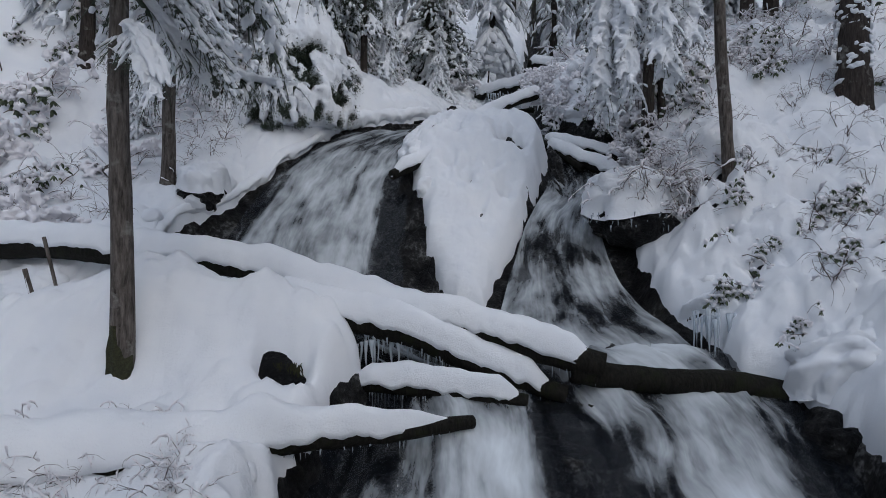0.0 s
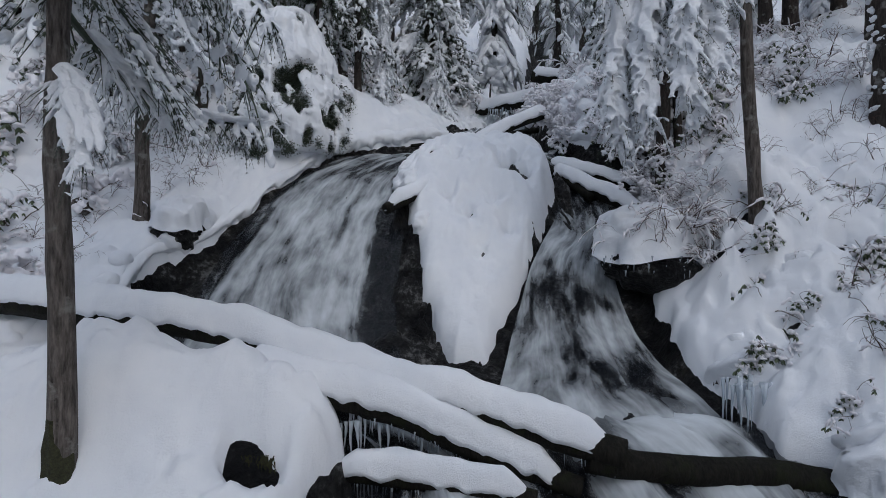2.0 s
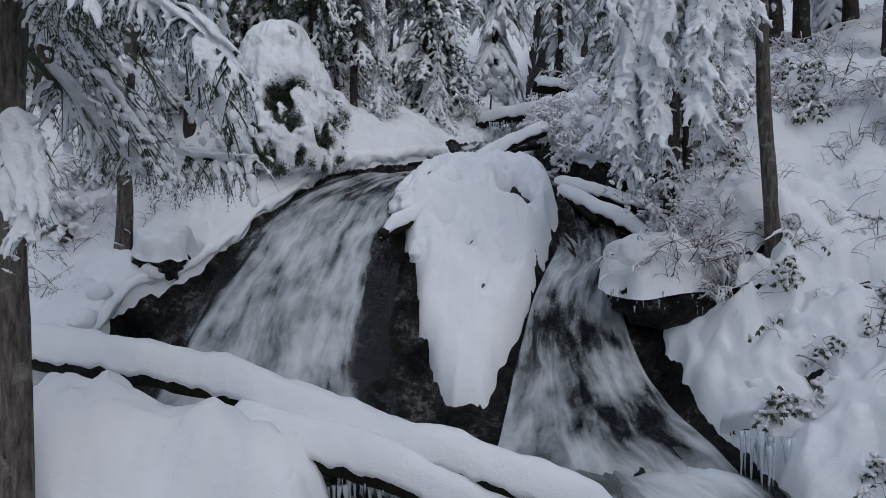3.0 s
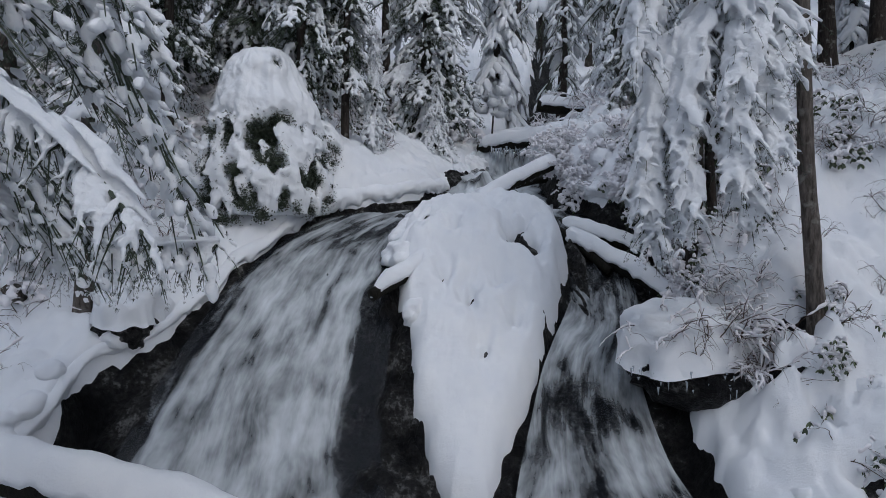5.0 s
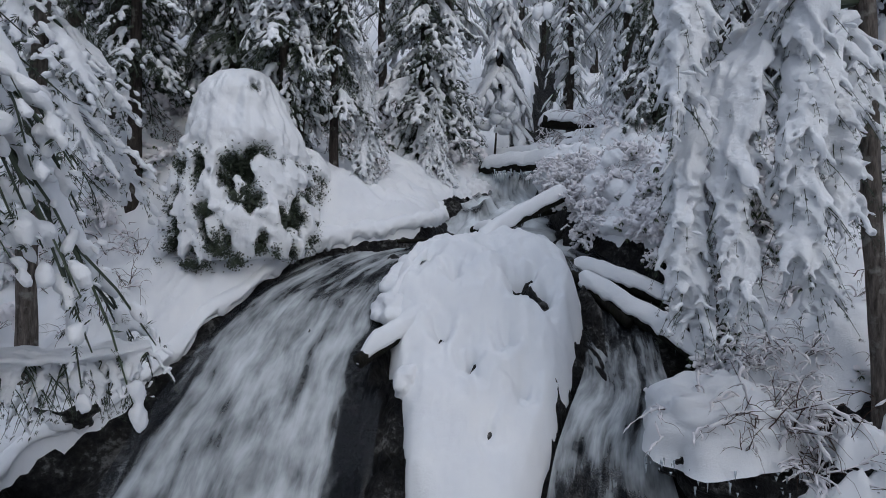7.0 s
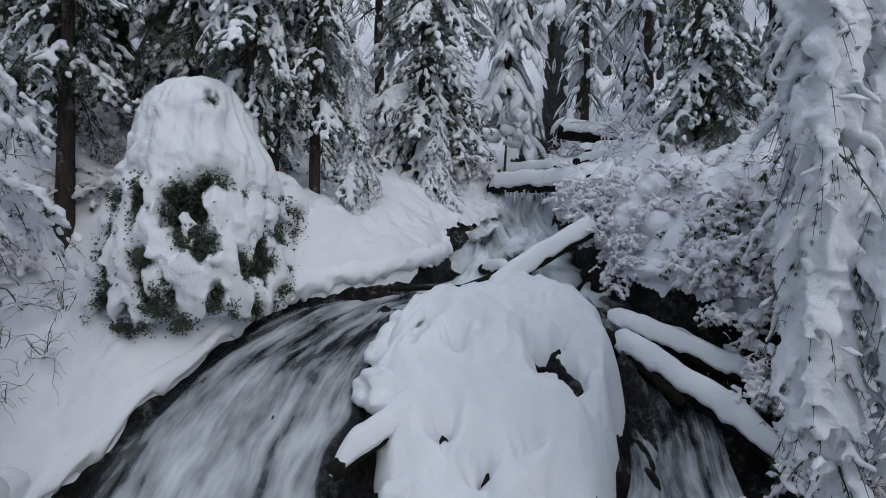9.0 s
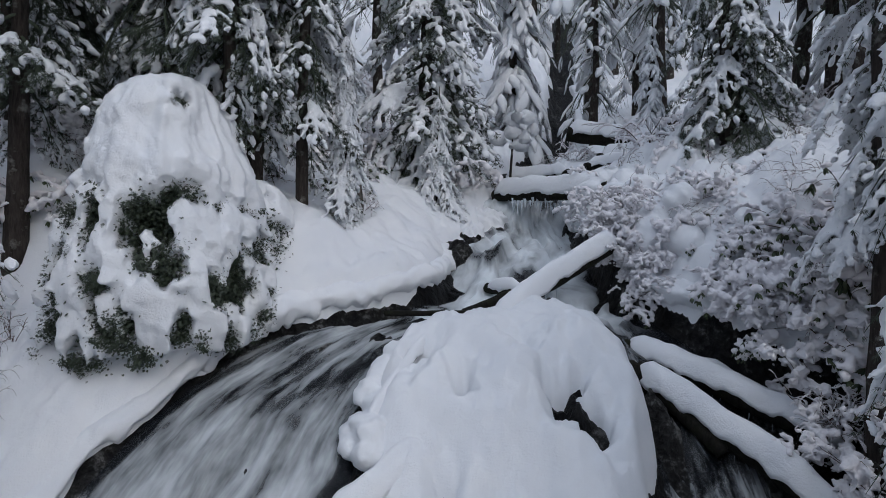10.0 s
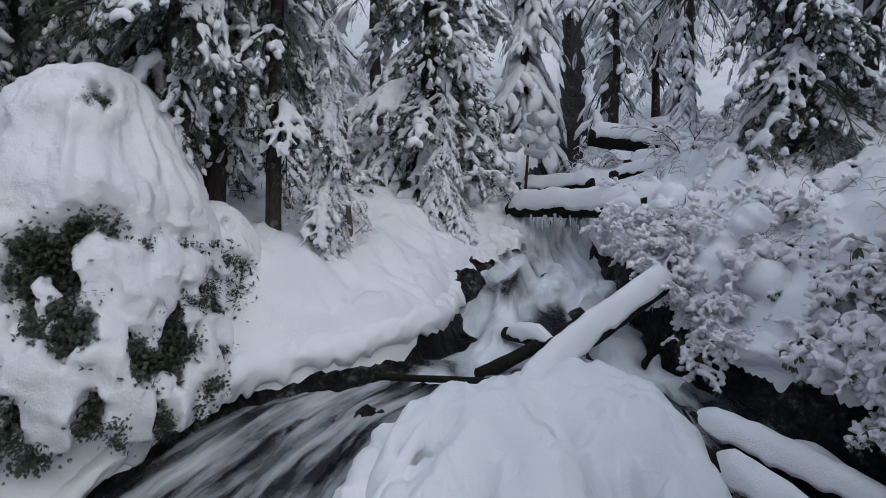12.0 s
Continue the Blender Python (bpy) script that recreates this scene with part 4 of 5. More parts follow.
for _ in range(420):
    a, z = rr.uniform(2.4, 6.2), rr.uniform(0.15, 7)
    out = 0.28 * (1 - 0.5 * (z + 0.5) / 12.5) * (1 + 0.35 * math.exp(-(z + 0.5) * 3.0)) + 0.022
    p = np.array([out * math.cos(a) - 0.02 * z, out * math.sin(a), z])
    pile.add(*blob(p, [-math.sin(a), math.cos(a), rr.normal() * 0.6], rr.uniform(0.07, 0.2), rr.uniform(0.05, 0.1), rr.uniform(0.03, 0.06), rr, int(rr.integers(999)), 6, 7, 1.0))
tagged(part("snow_clumps", pile.mesh("snow_clumps"), SNOW, tree_d, "clumps of snow stuck to the bark"), kind="stuff")
conifer("fir", on_snow(4.25, 11.6), 8.0, 0.15, 0.85, 3.0, 0.7, "mossy fir trunk with snow-loaded boughs beside the stream", 11, drop=26, per_ring=5)
conifer("fir", on_snow(4.6, 11.75), 8.0, 0.09, 0.8, 3.4, 0.7, "slim fir trunk beside the mossy one", 14, drop=26, per_ring=4)
conifer("fir", on_snow(-0.45, 18.9), 9, 0.2, 1.85, 0.7, 0.5, "green fir with snow-loaded boughs behind the stream", 13, drop=14, snowiness=0.9, kinds=BOUGHS[:2] + DUSTED)
conifer("fir", on_snow(4.9, 15.9), 9, 0.17, 1.25, 0.5, 0.42, "dark fir dusted with snow on the bank", 15, drop=22, snowiness=0.85, kinds=BOUGHS[:1] + DUSTED)
conifer("fir", on_snow(-1.4, 14.55), 2.75, 0.06, 0.62, 0.3, 0.24, "small fir hung with heavy snow", 16, drop=44, per_ring=6, tip=0.3, shape=0.6, kinds=BOUGHS[:4])
bare_trunk("dead_tree", on_snow(-1.4, 15.4), 1.55, 0.07, (0.01, 0), "dead snapped-off trunk standing in the snow", 19, BARK, 0.75)
conifer("fir", on_snow(-0.1, 17.4), 2.3, 0.05, 0.75, 0.1, 0.25, "small fir bowed under snow", 17, drop=30)
for i, (x, y, r) in enumerate([(-2.05, 14.46, 0.09), (-2.83, 14.6, 0.13), (-2.78, 13.65, 0.12), (-3.95, 15.3, 0.15)]):
    conifer("tree", on_snow(x, y), 11, r, (0.9, 1.1, 1.1, 1.6)[i], (1.7, 2.1, 2.3, 1.6)[i], 0.42, "dark conifer trunk with green and snowy boughs above", 30 + i, ((0.02, 0.012, 0.004, 0.0)[i], 0), 26, 0.8, BARK_DARK, 5, top=0.35, kinds=BOUGHS[:2] + DUSTED)


def tuft(seed):
    """A dense clump of short needled twigs, pointing along +x."""
    r = np.random.default_rng(seed)
    pile = Pile()
    for _ in range(110):
        o = r.normal(size=3) * [0.05, 0.085, 0.085]
        w = np.array([0.6, 0, -0.35]) + r.normal(size=3) * 0.6
        spray(pile, o, w / np.linalg.norm(w), r.uniform(0.035, 0.06), r, 6, 0.08)
    return pile.mesh("foliage", False)


TUFTS = [tuft(600 + k) for k in range(4)]


for i, (x, y) in enumerate([(-4.2, 14.9), (-6.2, 14.2), (-5.3, 13.2)]):
    conifer("fir", on_snow(x, y), 9 - i, 0.14, 1.5 - 0.2 * i, 2.4, 0.5, "dark green fir dusted with snow above the bank", 41 + i, (0.01, 0), 20, 0.75, BARK_DARK, 5, kinds=DUSTED)


# the low fir that the snow has turned into a cone
def buried_fir(base, height, radius, label, seed, bare=0.42):
    r = np.random.default_rng(seed)
    tree = new("fir")
    tree.matrix_world = Matrix.Translation(base)
    tagged(tree, label, "tree")
    part("trunk", mesh_of("trunk", *tube([(0, 0, -0.4), (0, 0, height * 0.5), (0, 0, height * 0.85)], [0.09, 0.06, 0.02], 8)), BARK_DARK, tree)
    nu, nv = 180, 110
    a, h = np.meshgrid(np.linspace(0, 2 * np.pi, nu, endpoint=False), np.linspace(-0.06, 0.995, nv))
    ca, sa = np.cos(a), np.sin(a)
    base_r = radius * np.interp(h, [-0.06, 0.0, 0.2, 0.42, 0.64, 0.84, 0.92, 0.97, 1.0], [0.9, 0.95, 0.92, 0.82, 0.69, 0.53, 0.42, 0.26, 0.02])
    px, py, pz = base_r * ca, base_r * sa, h * height
    low = smooth01(bare + 0.12, bare - 0.1, h + 0.12 * vnoise(a * 1.9 + seed, h * 2.0, seed + 3))
    low = low * smooth01(-0.22, 0.04, fbm(a * radius * 5.5 + seed, pz * 2.6, seed + 8, 2))
    wide = base_r * (1 + 0.10 * fbm(px * 1.5 + 7, py * 1.5 + pz * 1.1, seed, 3)) - 0.26 * low + 0.04 * fbm(px * 3.5, py * 3.5 + pz * 2.2, seed + 9, 3)
    wide = wide + 0.05 * fbm(a * 6.0 * radius, pz * 0.9, seed + 5, 4) * (1 - low) + 0.012 * fbm(px * 9, py * 9 + pz * 7, seed + 6, 3)
    holes = ((5.35, 0.84, 0.13, 0.03),)
    for a1, h1, wa, wh in holes:
        wide = wide - 0.3 * np.exp(-((a - a1 + 0.06 * vnoise(h * 30, a * 9, seed)) / wa) ** 4 - ((h - h1 + 0.03 * vnoise(a * 14, h * 5, seed + 1)) / wh) ** 4)
    wide = np.maximum(wide, 0.02)
    v = np.stack([wide * ca, wide * sa, pz + 0.04 * fbm(px * 3, py * 3, seed + 4, 3)], -1)
    f = [(j * nu + i, j * nu + (i + 1) % nu, (j + 1) * nu + (i + 1) % nu, (j + 1) * nu + i) for j in range(nv - 1) for i in range(nu)]
    f += [tuple((nv - 1) * nu + i for i in range(nu)), tuple(range(nu - 1, -1, -1))]
    lobes = Pile()
    lobes.add(v.reshape(-1, 3), f)
    for a1, h1, wa, wh in holes:
        for k in range(7):
            i1, j1 = int((a1 + wa * r.uniform(-0.9, 0.9)) / 6.2832 * nu) % nu, int((h1 + wh * r.uniform(-0.8, 0.5) + 0.06) / 1.055 * (nv - 1))
            part("foliage", TUFTS[k % 4], NEEDLES, tree, at=pose(*(v[j1, i1] + 0.05 * np.array([ca[j1, i1], sa[j1, i1], 0])), 0, r.uniform(0, 50), math.degrees(a1) + r.normal() * 30) @ Matrix.Scale(r.uniform(0.3, 0.55), 4))
    shape = lambda q: radius * np.interp(q, [-0.1, 0.0, 0.2, 0.42, 0.64, 0.84], [0.9, 0.95, 0.92, 0.82, 0.69, 0.53])
    # boughs bowed down in rows, each under its own drooping pad of snow
    h1, row = bare + 0.14, 0
    while h1 > 0.05:
        r1 = shape(h1)
        count = int(6.283 * r1 / 0.30)
        for i in range(count):
            if r.uniform() < (0.25 if h1 < bare else 0.45):
                continue
            a1 = 6.283 * (i + 0.5 * (row % 2) + r.normal() * 0.16) / count
            hh = h1 + r.normal() * 0.03
            out = np.array([math.cos(a1), math.sin(a1), 0.0])
            size = r.uniform(0.22, 0.42) * min(1.0, 0.6 + 0.4 * radius)
            p = out * (shape(hh) - 0.15) + [0, 0, hh * height]
            q2 = np.linspace(0, 1, 7)
            line = [p + out * (0.17 * math.sin(1.9 * u)) * size / 0.36 + [r.normal() * 0.01, r.normal() * 0.01, -size * (0.5 * u + 0.95 * u * u)] for u in q2]
            lobes.add(*tongue(line, size * r.uniform(0.55, 0.9), size * r.uniform(0.2, 0.32), seed * 13 + i + 40 * row, 10, 0.35))
            for _ in range(3):
                tip = line[-1] + r.normal(size=3) * [0.05, 0.05, 0.04] * (size / 0.3)
                m = pose(*tip, 0, r.uniform(20, 70), math.degrees(a1) + r.normal() * 30) @ Matrix.Scale(r.uniform(0.5, 0.85), 4)
                part("foliage", TUFTS[int(r.integers(4))], NEEDLES, tree, at=m)
        h1 -= 0.30 / height * r.uniform(0.85, 1.1)
        row += 1
    part("snow_mantle", fuse(lobes, 0.026, 2, 0.018, seed), SNOW_BOUGH, tree, "lobed mantle of snow hanging over the boughs")
    where = np.argwhere((low > 0.5) & (h > 0.0) & (sa < 0.5))
    for i, (j1, i1) in enumerate(where[r.permutation(len(where))[:int(360 * radius)]]):
        m = pose(*(v[j1, i1] + 0.03 * np.array([ca[j1, i1], sa[j1, i1], 0])), 0, r.uniform(-15, 50), math.degrees(a[j1, i1]) + r.normal() * 25) @ Matrix.Diagonal((*[r.uniform(0.7, 1.15)] * 3, 1))
        part("foliage", TUFTS[i % 4], NEEDLES, tree, at=m)
    return tree


buried_fir((-3.4, 13.3, 6.95), 3.15, 1.38, "low fir buried in a cone of snow on the bank", 12)
buried_fir((-2.5, 13.95, 7.2), 1.6, 0.7, "small evergreen under a snow hood beside the low fir", 18, 0.55)
forest_fir(2, 2.3, 26.0, 40, 1.25, "tall fir thick with snow behind the stream")
for i, (x, y) in enumerate([(-3.4, 19.6), (-2.0, 22.4), (-5.4, 21.2), (-3.9, 24.0), (0.2, 23.6)]):
    forest_fir((0, 1, 0, 2, 1)[i], x, y, 70 * i, 0.9 + 0.05 * i, "forest fir on the slope behind the bank")
for i, (x, y) in enumerate([(7.4, 17.0), (9.3, 18.6), (6.9, 20.4), (11.2, 16.6), (8.4, 22.6), (5.0, 25.2), (10.4, 21.0), (7.0, 24.6), (12.6, 19.4), (6.3, 18.2)]):
    forest_fir((0, 2, 0, 1, 2, 0, 0, 1, 2, 3)[i], x, y, 50 * i, 0.85 + 0.05 * (i % 4), "forest fir on the slope beyond the thicket")
forest_fir(3, 5.6, 21.6, 70, 1.1, "narrow young fir loaded with snow")
for i, (x, y) in enumerate([(6.9, 15.6), (8.2, 15.1), (9.1, 15.5), (9.0, 12.4), (10.8, 14.2), (7.6, 18.2), (-7.0, 17.4), (-7.9, 15.6), (-5.16, 17.5), (-6.0, 19.4)]):
    forest_fir(1, x, y, 37 * i, 0.9 + 0.06 * (i % 4), "tall dark forest fir with a bare lower trunk")
conifer("fir", on_snow(-6.95, 15.2), 10, 0.17, 1.7, 1.9, 0.45, "leaning dark fir with hanging green and snowy boughs", 47, (0.16, 0), 28, 0.8, BARK_DARK, 5, kinds=DUSTED + BOUGHS[:1])
# the forest on both sides of the ravine
wood = np.random.default_rng(77)
placed = []
FOREST_LABELS = ("forest fir with snow on its boughs", "tall forest fir with a bare lower trunk", "forest fir thickly laden with fresh snow", "young forest fir covered with snow")
while len(placed) < 84:
    x, y = wood.uniform(-30, 36), 13 + 47 * wood.uniform() ** 1.4
    mid = (x_left(y) + x_right(y)) / 2
    if (abs(x - mid) < 2.6 + 0.05 * y and y < 29) or (y < 21 and -4.5 < x < 7) or (y < 17 and -5.5 < x < -3.0):
        continue
    if any((x - p) ** 2 + (y - q) ** 2 < (0.9 + 0.035 * y) ** 2 for p, q in placed):
        continue
    placed.append((x, y))
    kind = int(wood.choice([0, 1, 2, 3], p=[0.3, 0.45, 0.12, 0.13]))
    forest_fir(kind, x, y, wood.uniform(0, 360), wood.uniform(0.8, 1.25), FOREST_LABELS[kind])


for i in range(15):
    y = 25 + 24 * wood.uniform()
    x = 0.1 + wood.uniform(0.06, 0.46) * (y - 8)
    if abs(x - (x_left(y) + x_right(y)) / 2) > 1.3 and all((x - p) ** 2 + (y - q) ** 2 > 0.8 for p, q in placed):
        placed.append((x, y))
        forest_fir(1 if i % 3 else 0, x, y, wood.uniform(0, 360), wood.uniform(0.9, 1.35), FOREST_LABELS[1 if i % 3 else 0])

# unseen woods added beside and behind the open stream bed, to shade the slopes
for i in range(46):
    x, y = wood.uniform(7.5, 24) * (1 if i % 2 else -1), wood.uniform(-20, 11)
    if x > 0 and x < 8 + 0.8 * max(0, y):
        x += 8
    if x < 0 and x > -9 - 0.9 * max(0, y):
        x -= 9
    forest_fir((0, 1, 2)[i % 3], x, y, wood.uniform(0, 360), wood.uniform(0.9, 1.4), FOREST_LABELS[(0, 1, 2)[i % 3]])

# lumps of snow heaped along the water's edge
def bank_lumps(side, y0, y1, count, sizes, inland, seed):
    r, pile = np.random.default_rng(seed), Pile()
    for i in range(count):
        y = r.uniform(y0, y1)
        x = float((x_left if side < 0 else x_right)(y)) + side * (0.02 + inland * r.uniform() ** 1.5)
        size = r.uniform(*sizes)
        z = snow_z(x + side * 0.3, y) - 0.4 * size - r.uniform(0, 0.15)
        pile.add(*blob((x, y, z), (r.normal(), r.normal(), -0.5), size * 1.2, size, size * r.uniform(0.35, 0.6), r, seed * 7 + i, 16, 16, 0.8, 0.16))
    tagged(part("snow_lumps", fuse(pile, 0.03, 6, 0.008, seed), SNOW, cover, "broken lumps of snow along the edge"), kind="stuff")


bank_lumps(1, 13.9, 17.6, 20, (0.35, 0.75), 0.8, 62)
bank_lumps(-1, 8.0, 10.8, 22, (0.18, 0.42), 0.5, 63)
bank_lumps(-1, 4.2, 5.6, 12, (0.15, 0.34), 1.0, 64)


# ---- shrubs ----
def shrub_meshes(seed, height, stems, lean, load, leafy, thick=0.010, lumps=1.0, puff=0.0):
    """Branching stems, with snow lying on the flatter twigs and, if leafy, drooping evergreen leaves."""
    r = np.random.default_rng(seed)
    wood_, white, green = Pile(), Pile(), Pile()

    def grow(p, way, length, rad, level):
        n = 5
        pts = [p]
        for _ in range(n):
            way = way + r.normal(size=3) * 0.22 + np.array([0, 0, -0.10 * level + 0.02])
            way = way / np.linalg.norm(way)
            pts.append(pts[-1] + way * length / n)
        pts = np.array(pts)
        wood_.add(*tube(pts, np.linspace(rad, rad * 0.5, n + 1), 4))
        if r.uniform() < load:
            fat = r.uniform(0.012, 0.024) * lumps * (1 + 0.9 * r.uniform(-0.6, 1, n + 1)) * np.array([0.4] + [1] * (n - 1) + [0.15])
            white.add(*tube(pts + np.stack([0 * fat, 0 * fat, rad + fat * 0.55], 1) + r.normal(size=pts.shape) * 0.006, np.maximum(fat, 0.004), 6))
        if puff and level > 1:
            for q in np.concatenate([pts[1:], pts[2:]]):
                if r.uniform() < 0.7:
                    size = puff * r.uniform(0.45, 1.3) ** 1.3
                    white.add(*blob(q + r.normal(size=3) * 0.034, [r.normal(), r.normal(), -0.4], size * 1.3, size, size * 0.55, r, int(r.integers(9999)), 6, 6, 0.7))
        if level < 3:
            for _ in range(int(r.integers(2, 4))):
                k = int(r.integers(1, n + 1))
                side = r.normal(size=3)
                side[2] = abs(side[2]) * 0.4
                w = way * 0.7 + side * 0.7
                grow(pts[k], w / np.linalg.norm(w), length * r.uniform(0.5, 0.75), rad * 0.6, level + 1)
        if level == 3 or (leafy and level == 2):
            if leafy:
                for _ in range(6):
                    a1 = r.uniform(0, 6.28)
                    d = np.array([math.cos(a1) * 0.55, math.sin(a1) * 0.55, -r.uniform(0.5, 1.3)])
                    d = d / np.linalg.norm(d) * r.uniform(0.07, 0.13)
                    c = np.cross(d, [math.cos(a1 + 1), math.sin(a1), 0.6])
                    c = c / np.linalg.norm(c) * 0.018
                    o = pts[-1]
                    green.add([o, o + d * 0.35 + c, o + d * 0.75 + c * 0.8, o + d, o + d * 0.75 - c * 0.8, o + d * 0.35 - c], [(0, 1, 2, 3, 4, 5)])
                if r.uniform() < 0.7:
                    white.add(*blob(pts[-1] + [0, 0, 0.02], [1, r.normal(), 0], r.uniform(0.10, 0.18), r.uniform(0.06, 0.12), r.uniform(0.03, 0.07), r, int(r.integers(9999)), 6, 6, 0.6))
    for i in range(stems):
        a = r.uniform(0, 6.283)
        w = np.array([math.cos(a) * lean, math.sin(a) * lean, 1.0])
        grow(np.array([math.cos(a) * 0.05, math.sin(a) * 0.05, -0.15]), w / np.linalg.norm(w), height * r.uniform(0.5, 0.8), thick, 1)
    out = [("stem", wood_.mesh("stem"), TWIG)]
    if white.n:
        out.append(("twig_snow", fuse(white, 0.021, 1, 0.010, seed) if puff else white.mesh("twig_snow"), FROST))
    if green.n:
        out.append(("leaves", green.mesh("leaves", False), LEAF))
    for _, me, mat in out:
        me.materials.append(mat)
    return out


BARE = [shrub_meshes(400 + k, 0.9, 4 + k % 3, 0.7, 0.06, False, 0.008) for k in range(4)]
FROSTED = [shrub_meshes(420 + k, 0.9, 9 + k % 3, 0.9, 0.75, False, 0.008, 0.62) for k in range(4)]
LEAFY = [shrub_meshes(440 + k, 0.8, 6, 0.9, 0.4, True, 0.009, 1.2) for k in range(4)]
THICK = [shrub_meshes(460 + k, 1.0, 10, 1.1, 0.8, k == 0, 0.007, 0.8, 0.085) for k in range(4)]


def shrub(kinds, x, y, size, turn, label, group, up=0.0, tip=(0, 0)):
    ob = new("shrub")
    ob.matrix_world = Matrix.Translation(on_snow(x, y, up)) @ pose(0, 0, 0, tip[0], tip[1], turn) @ Matrix.Diagonal((size, size, size, 1))
    tagged(ob, label, "shrub", group)
    for nm, me, _ in kinds:
        tagged(part(nm, me, None, ob), kind="stuff" if nm != "stem" else "")
    return ob


brush = np.random.default_rng(21)


@functools.lru_cache(maxsize=None)
def corners_of(me):
    """A mesh's corners and faces as plain numbers."""
    v = np.zeros(3 * len(me.vertices))
    me.vertices.foreach_get("co", v)
    return v.reshape(-1, 3), [list(q.vertices) for q in me.polygons]


def scatter(count, kinds, box, sizes, label, group, ok=lambda x, y: True, up=0.0, joined=False):
    done, heap = 0, {}
    while done < count:
        x, y = brush.uniform(box[0], box[1]), brush.uniform(box[2], box[3])
        if max(float(edge_left(np.array(x), np.array(y))), float(edge_right(np.array(x), np.array(y)))) < 0.25 or not ok(x, y):
            continue
        if joined:
            m = Matrix.Translation(on_snow(x, y, up)) @ pose(0, 0, 0, brush.normal() * 8, brush.normal() * 8, brush.uniform(0, 360)) @ Matrix.Scale(brush.uniform(*sizes), 4)
            for nm, me, mat in kinds[int(brush.integers(len(kinds)))]:
                heap.setdefault(nm, []).append((me, m, mat))
            done += 1
            continue
        shrub(kinds[int(brush.integers(len(kinds)))], x, y, brush.uniform(*sizes), brush.uniform(0, 360), label, group, up, (brush.normal() * 8, brush.normal() * 8))
        done += 1
    if joined:
        ob = tagged(new("undergrowth"), label, "shrub", kind="stuff")
        for nm, rows in heap.items():
            pile = Pile()
            for me, m, mat in rows:
                v, f = corners_of(me)
                pile.add(v @ np.array(m.to_3x3()).T + np.array(m.translation), f)
            tagged(part(nm, pile.mesh(nm, nm != "leaves"), rows[0][2], ob), kind="stuff")


scatter(46, BARE, (3.6, 8.5, 6.6, 12), (0.5, 1.0), "bare thin twigs of a shrub poking through the snow", "bare shrubs on the slope")
scatter(20, LEAFY, (3.9, 7.6, 6.3, 9.6), (0.4, 0.75), "evergreen shrub with drooping leaves half under snow", "evergreen shrubs on the slope", up=-0.05)
scatter(20, LEAFY + BARE[:2], (6.2, 12, 10.5, 15.5), (0.6, 1.1), "evergreen shrub with drooping leaves on the upper slope", "evergreen shrubs on the upper slope", up=-0.05)
scatter(10, FROSTED, (3.3, 4.6, 9.2, 11.5), (0.5, 0.9), "frosted twiggy shrub hanging over the bank", "frosted shrubs on the bank")
scatter(26, THICK, (3.8, 6.8, 12.0, 17.5), (0.5, 0.85), "dense thicket shrub thick with frost and snow", "thicket beside the upper stream", lambda x, y: (x - 4.9) ** 2 + (y - 15.9) ** 2 > 0.4, -0.3)
scatter(70, FROSTED + LEAFY + THICK, (-13, -4.9, 9.0, 19), (0.6, 1.3), "snow-covered shrub on the wooded slope", "shrubs on the wooded slope", lambda x, y: not (-6.2 < x < -4.4 and y < 11.5))
scatter(12, FROSTED + BARE, (-5.5, -0.8, 12.2, 17), (0.4, 0.7), "small frosted shrub on the bank", "small shrubs on the bank", lambda x, y: (x + 3.3) ** 2 + (y - 12.5) ** 2 > 2.6)
scatter(60, FROSTED + THICK, (-12, 12, 18, 30), (0.8, 1.5), "snow-covered undergrowth below the forest firs", "undergrowth of the forest", joined=True)
scatter(26, FROSTED, (6.5, 14, 10, 20), (0.5, 1.0), "frosted low shrub on the open slope", "frosted shrubs on the open slope", joined=True)
scatter(44, FROSTED + BARE + LEAFY, (-7.5, -0.9, 15.6, 23), (0.5, 0.9), "frosted low growth between the trunks", "low growth between the trunks", joined=True)
scatter(70, BARE, (-10, -4.6, 8.6, 15), (0.35, 0.8), "bare brown twigs poking from the snow of the bank", "twigs of the bank", joined=True)
scatter(60, BARE, (4.4, 10.5, 8.5, 17), (0.3, 0.7), "bare brown twigs poking from the snowy slope", "twigs of the slope", joined=True)
scatter(60, FROSTED + BARE + THICK[:2], (3.3, 7.2, 11.8, 17.8), (0.3, 0.65), "fine frosted twigs and small clumps of snow", "fine growth of the thicket", up=-0.08, joined=True)
scatter(22, FROSTED + BARE[:2], (-3.7, -1.75, 4.2, 5.2), (0.35, 0.6), "twiggy growth under snow by the water", "low growth by the water", up=-0.05)


